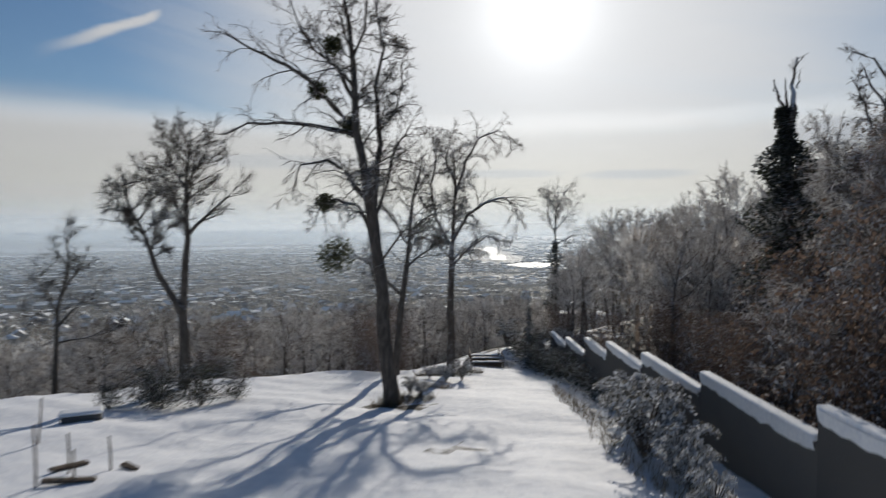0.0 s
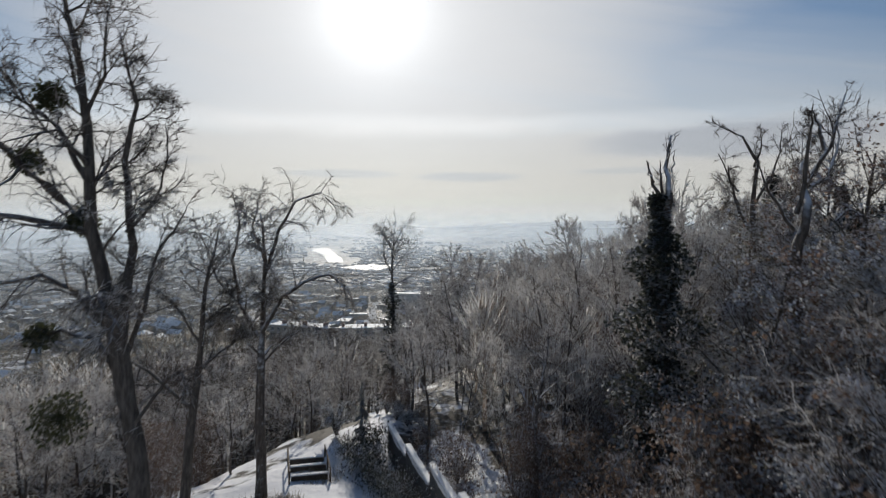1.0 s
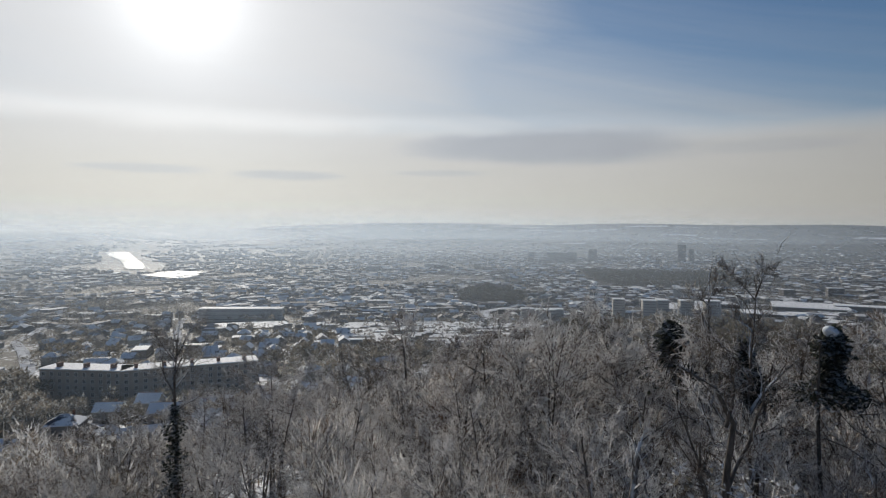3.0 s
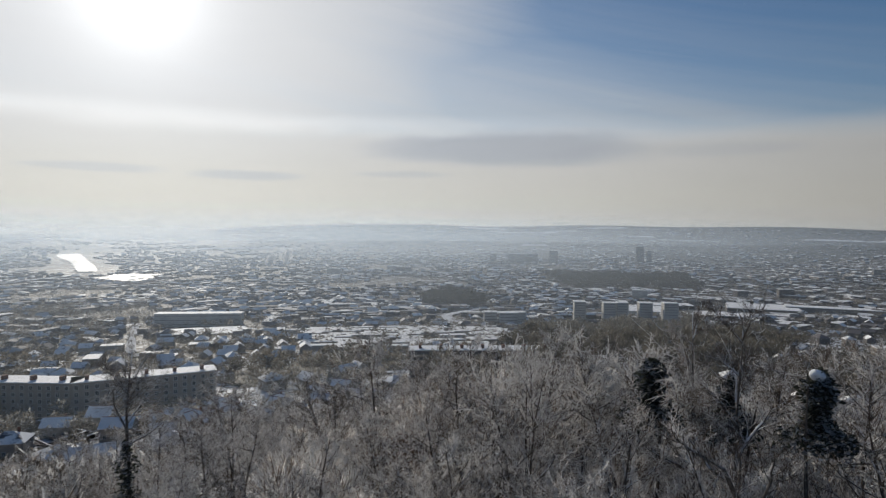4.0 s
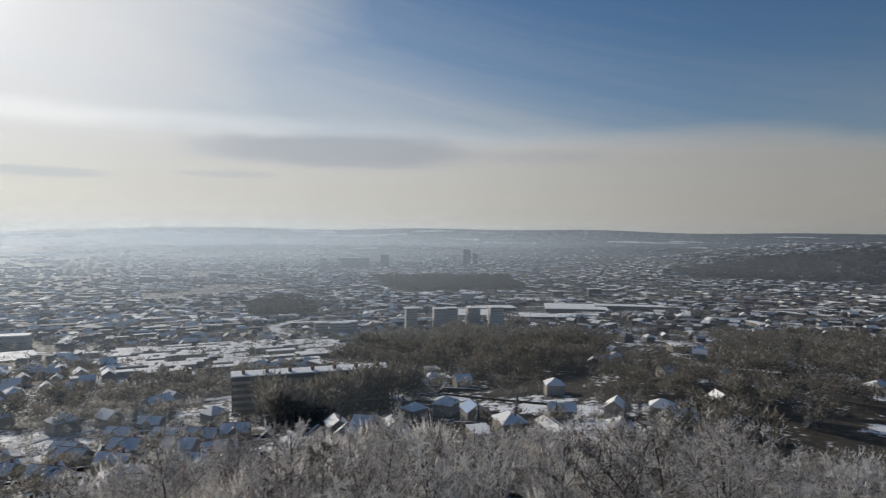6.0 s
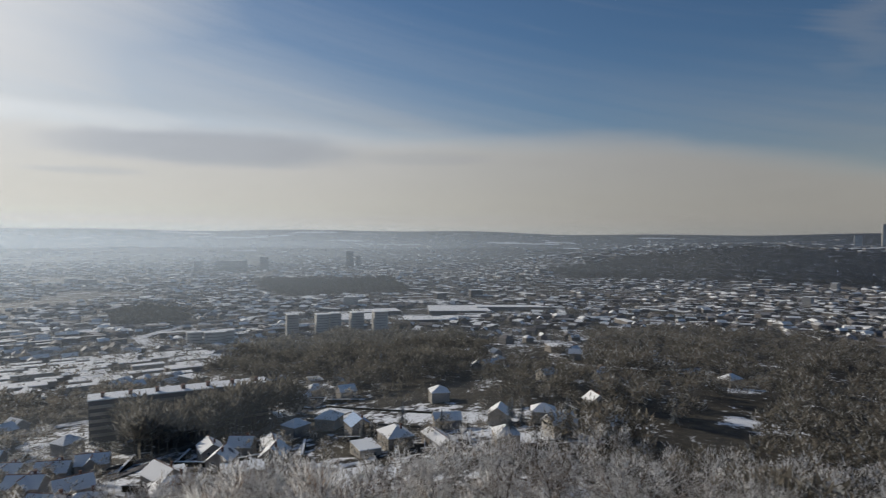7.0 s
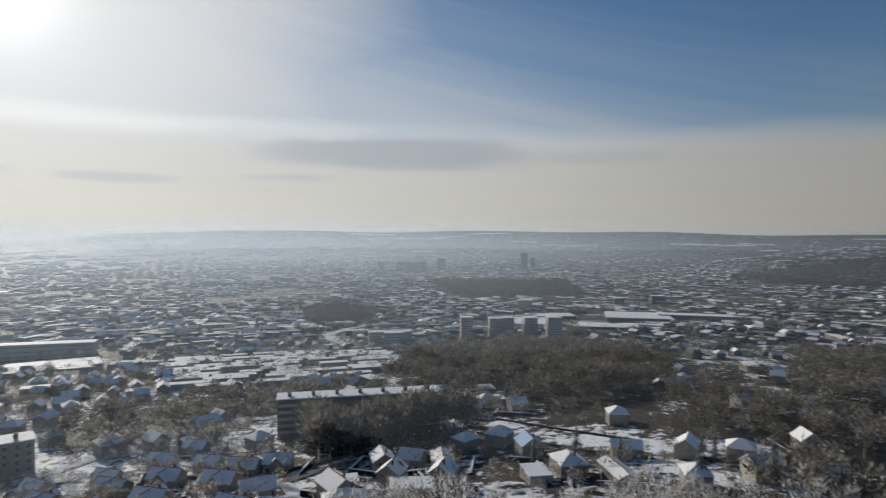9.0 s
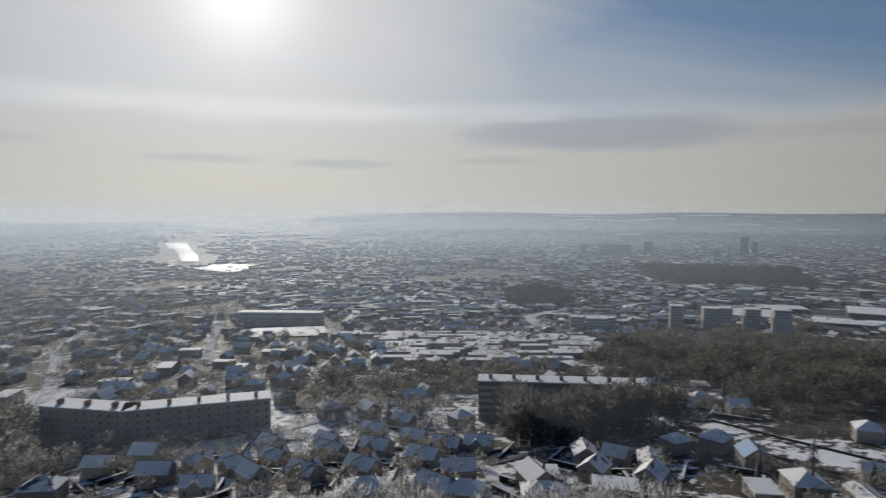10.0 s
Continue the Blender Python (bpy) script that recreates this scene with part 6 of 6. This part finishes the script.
WOOD_TEXT = {"grove": "dense dark leafless grove in front of the apartment block", "big": "dark leafless wood on the valley slope", "east": "wide leafless wood covering the eastern slope",
             "far": "distant dark wood within the town", "ridge": "dark leafless wood on the hill east of the town", "west": "leafless trees in front of the bent apartment block", "belt": "belt of trees behind the apartment blocks",
             "dark": "dark stand of trees in the town", "mid": "loose trees behind the snowy meadow", "foot": "brown leafless wood at the foot of the hill"}
for key, gapw, low, high, n in (("grove", 5.2, 12, 19, 300), ("big", 7.4, 8, 16, 170), ("east", 8.2, 7, 14, 160), ("far", 11, 7, 14, 50), ("ridge", 15, 7, 14, 26), ("west", 6.0, 6, 12, 150), ("belt", 6.5, 5, 11, 120), ("dark", 8.5, 9, 16, 70), ("mid", 7.0, 5, 11, 150), ("foot", 6.5, 10, 15, 240)):
    wood_patch("wood", WOOD_TEXT[key], fill(WOODS[key], gapw, {"east": -0.16, "mid": -0.05, "big": -0.5, "far": -0.3, "ridge": -0.25}.get(key, -2.0)), low, high, 0.42 if key not in ("far", "ridge") else 0.6, n, M_PALEWOOD if key == "foot" else M_DARKWOOD if key in ("dark", "far", "ridge") else M_FARWOOD, {"far": 4.5, "ridge": 7.0, "dark": 3.2, "belt": 1.7, "west": 1.5, "foot": 0.42, "grove": 0.8, "big": 1.0}.get(key, 1.0))
wood_patch("garden_trees", "bare trees along the lane between the apartment blocks", fill([(76, 258), (132, 246), (136, 266), (96, 284), (78, 276)], 6.2), 4, 9, 0.45, 120, M_FARWOOD, 1.2)
slope = [(x, y) for x, y in fill([(-120, 40), (-60, 130), (60, 165), (100, 140), (150, 105), (175, 60), (150, -40), (95, -40), (80, 60), (60, 76), (0, 60), (-20, 50)], 5.5)
         if 56 < off_hill(x, y) < 95 and not any(abs(x - a) < 10 and abs(y - b) < 10 for a, b in done)]
wood_patch("slope_wood", "leafless wood on the steep slope below the hilltop", slope, 8, 13, 0.36, 260, M_PALEWOOD, 0.34)
brush = [(x, y) for x, y in fill([(26, 5), (26, 40), (12, 52), (20, 70), (32, 86), (66, 90), (90, 64), (96, 5)], 3.6)]
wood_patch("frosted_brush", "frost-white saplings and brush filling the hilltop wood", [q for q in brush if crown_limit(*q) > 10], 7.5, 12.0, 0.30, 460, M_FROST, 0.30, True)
clusters = []
for _ in range(90):
    az, r = radians(g.uniform(-45, 100)), g.uniform(330, 2100)
    cx, cy = 15 + r * math.sin(az), 35 + r * math.cos(az)
    for _ in range(int(g.uniform(10, 30))):
        clusters.append((cx + g.gauss(0, 14 + r / 60) * math.cos(az) , cy + g.gauss(0, 10 + r / 90) - g.gauss(0, 9) * math.sin(az)))
wood_patch("town_trees", "clumps of dark bare trees among the houses", clusters, 5, 11, 0.5, 34, M_FARWOOD, 3.0)
western = []
for _ in range(5200):
    az, r = radians(g.uniform(-48, -3)), 300 + 1700 * g.random() ** 1.3
    q = (15 + r * math.sin(az), 35 + r * math.cos(az))
    if noise.noise(Vector((q[0] / 120, q[1] / 120, 3.0))) > -0.12 and not near_line(*q, LINES[2], 12):
        western.append(q)
wood_patch("valley_wood", "brown leafless woods and hedgerows across the western valley", western, 4, 9, 0.55, 20, M_FARWOOD, 2.8)
fillers = []
for _ in range(5200):
    az, r = radians(g.uniform(-4, 100)), 255 + 650 * g.random()
    q = (15 + r * math.sin(az), 35 + r * math.cos(az))
    if noise.noise(Vector((q[0] / 45, q[1] / 45, 7.0))) > -0.05 and clear_site(*q):
        fillers.append(q)
for _ in range(3200):
    az, r = radians(g.uniform(-16, 14)), 255 + 700 * g.random()
    q = (15 + r * math.sin(az), 35 + r * math.cos(az))
    if noise.noise(Vector((q[0] / 30, q[1] / 30, 9.0))) > -0.15 and clear_site(*q):
        fillers.append(q)
for _ in range(2600):
    az, r = radians(g.uniform(-20, 12)), 600 + 900 * g.random()
    q = (15 + r * math.sin(az), 35 + r * math.cos(az))
    if clear_site(*q):
        groves.append(q)
wood_patch("garden_trees", "bare trees in front of the bent apartment block", fill([(2, 268), (24, 261), (72, 256), (74, 249), (20, 250), (-4, 260)], 4.5), 3.5, 7.5, 0.5, 70, M_FARWOOD, 1.8)
wood_patch("garden_trees", "rough hedges and bare trees between gardens", fillers, 2.5, 7, 0.6, 26, M_FARWOOD, 2.6)
wood_patch("town_trees", "wooded quarters of the distant town", [(x + g.gauss(0, 9), y + g.gauss(0, 9)) for x, y in groves for _ in (0, 1)], 4, 9, 0.8, 11, M_FARWOOD, 4.5)
gardens = []
for x, y, r in sites:
    for _ in range(7 if r < 600 else 3 if r < 700 else 1):
        q = (x + g.uniform(-1, 1) * 13 * (1 + r / 1500), y + g.uniform(-1, 1) * 13 * (1 + r / 1500))
        if q[0] ** 2 + q[1] ** 2 > 100 ** 2:
            gardens.append(q)
for x, y in done:
    for _ in range(11):
        gardens.append((x + g.choice((-1, 1)) * g.uniform(6, 13), y + g.choice((-1, 1)) * g.uniform(7, 12)))
near_g = [q for q in gardens if math.hypot(*q) < 420]
mid_g = [q for q in gardens if 420 <= math.hypot(*q) < 1000]
far_g = [q for q in gardens if 1000 <= math.hypot(*q) < 2300]
wood_patch("garden_trees", "bare garden trees and hedges between the houses", near_g, 2.5, 7.5, 0.5, 90, M_FARWOOD, 1.1)
wood_patch("garden_trees", "bare trees between houses in the valley", mid_g, 3, 7, 0.55, 24, M_FARWOOD, 3.2)
wood_patch("garden_trees", "distant bare trees among the town", far_g, 3, 6.5, 0.9, 8, M_FARWOOD, 5.0)


def conifer(seed, h, r):
    gg = random.Random(seed)
    V, F = [], []
    for k in range(260):
        t = gg.random() ** 0.8
        z = h * (0.06 + 0.92 * t)
        a = gg.uniform(0, 6.283)
        ln = r * (1.05 - t) * gg.uniform(0.7, 1.15) + 0.15
        w0 = 0.28 * (1.2 - t)
        o = len(V)
        c, s = math.cos(a), math.sin(a)
        V += [(0, 0, z), (c * ln * 0.6 - s * w0, s * ln * 0.6 + c * w0, z - ln * 0.25), (c * ln, s * ln, z - ln * 0.45), (c * ln * 0.6 + s * w0, s * ln * 0.6 - c * w0, z - ln * 0.25)]
        F += [(o, o + 1, o + 2), (o, o + 2, o + 3)]
    T = ([], [])
    tube(*T, [Vector((0, 0, -0.5)), Vector((0, 0, h * 0.5)), Vector((0, 0, h * 0.97))], [0.18, 0.1, 0.02], 6)
    return mesh("trunk", *T, M_BARK), mesh("crown", V, F, M_CONIFER)


FIRS = [conifer(1, 11, 2.6), conifer(2, 8, 1.6), conifer(3, 13, 3.0)]
for x, y, k in ((120, 249, 0), (160, 205, 1), (170, 150, 1), (172, 148, 1), (146, 158, 1), (305, 239, 2), (290, 225, 0), (187, 132, 1), (192, 150, 0), (204, 112, 0), (176, 104, 2), (190, 92, 2), (99, 203, 1),
                (108, 250, 0), (135, 170, 1), (215, 120, 1), (84, 180, 1), (235, 70, 2), (60, 250, 0), (260, 235, 2), (7.2, 52.5, 1)):
    s = g.uniform(0.8, 1.1) if y > 60 else 0.55
    tree_thing("conifer", *FIRS[k], pose(x, y, gz(x, y), 0, 0, g.uniform(0, 360)) @ Matrix.Diagonal((s, s, s, 1)), "dark snow-dusted conifer among the houses", "tree", "conifers")

# steam rising from chimneys far off
for x, y, h in ((628, 1830, 30), (690, 1860, 46)):
    V, F = leaf_cloud(int(x), 620, 6, lambda q: (lambda u: Vector((q.gauss(0, 2 + 5 * u) + 14 * u * u, q.gauss(0, 2 + 5 * u), h * u)))(q.random()))
    tagged(new("steam_plume", mesh("steam_plume", V, F, M_STEAM)), "white steam plume rising from a far chimney", "steam").matrix_basis = pose(x, y, gz(x, y) + 6)
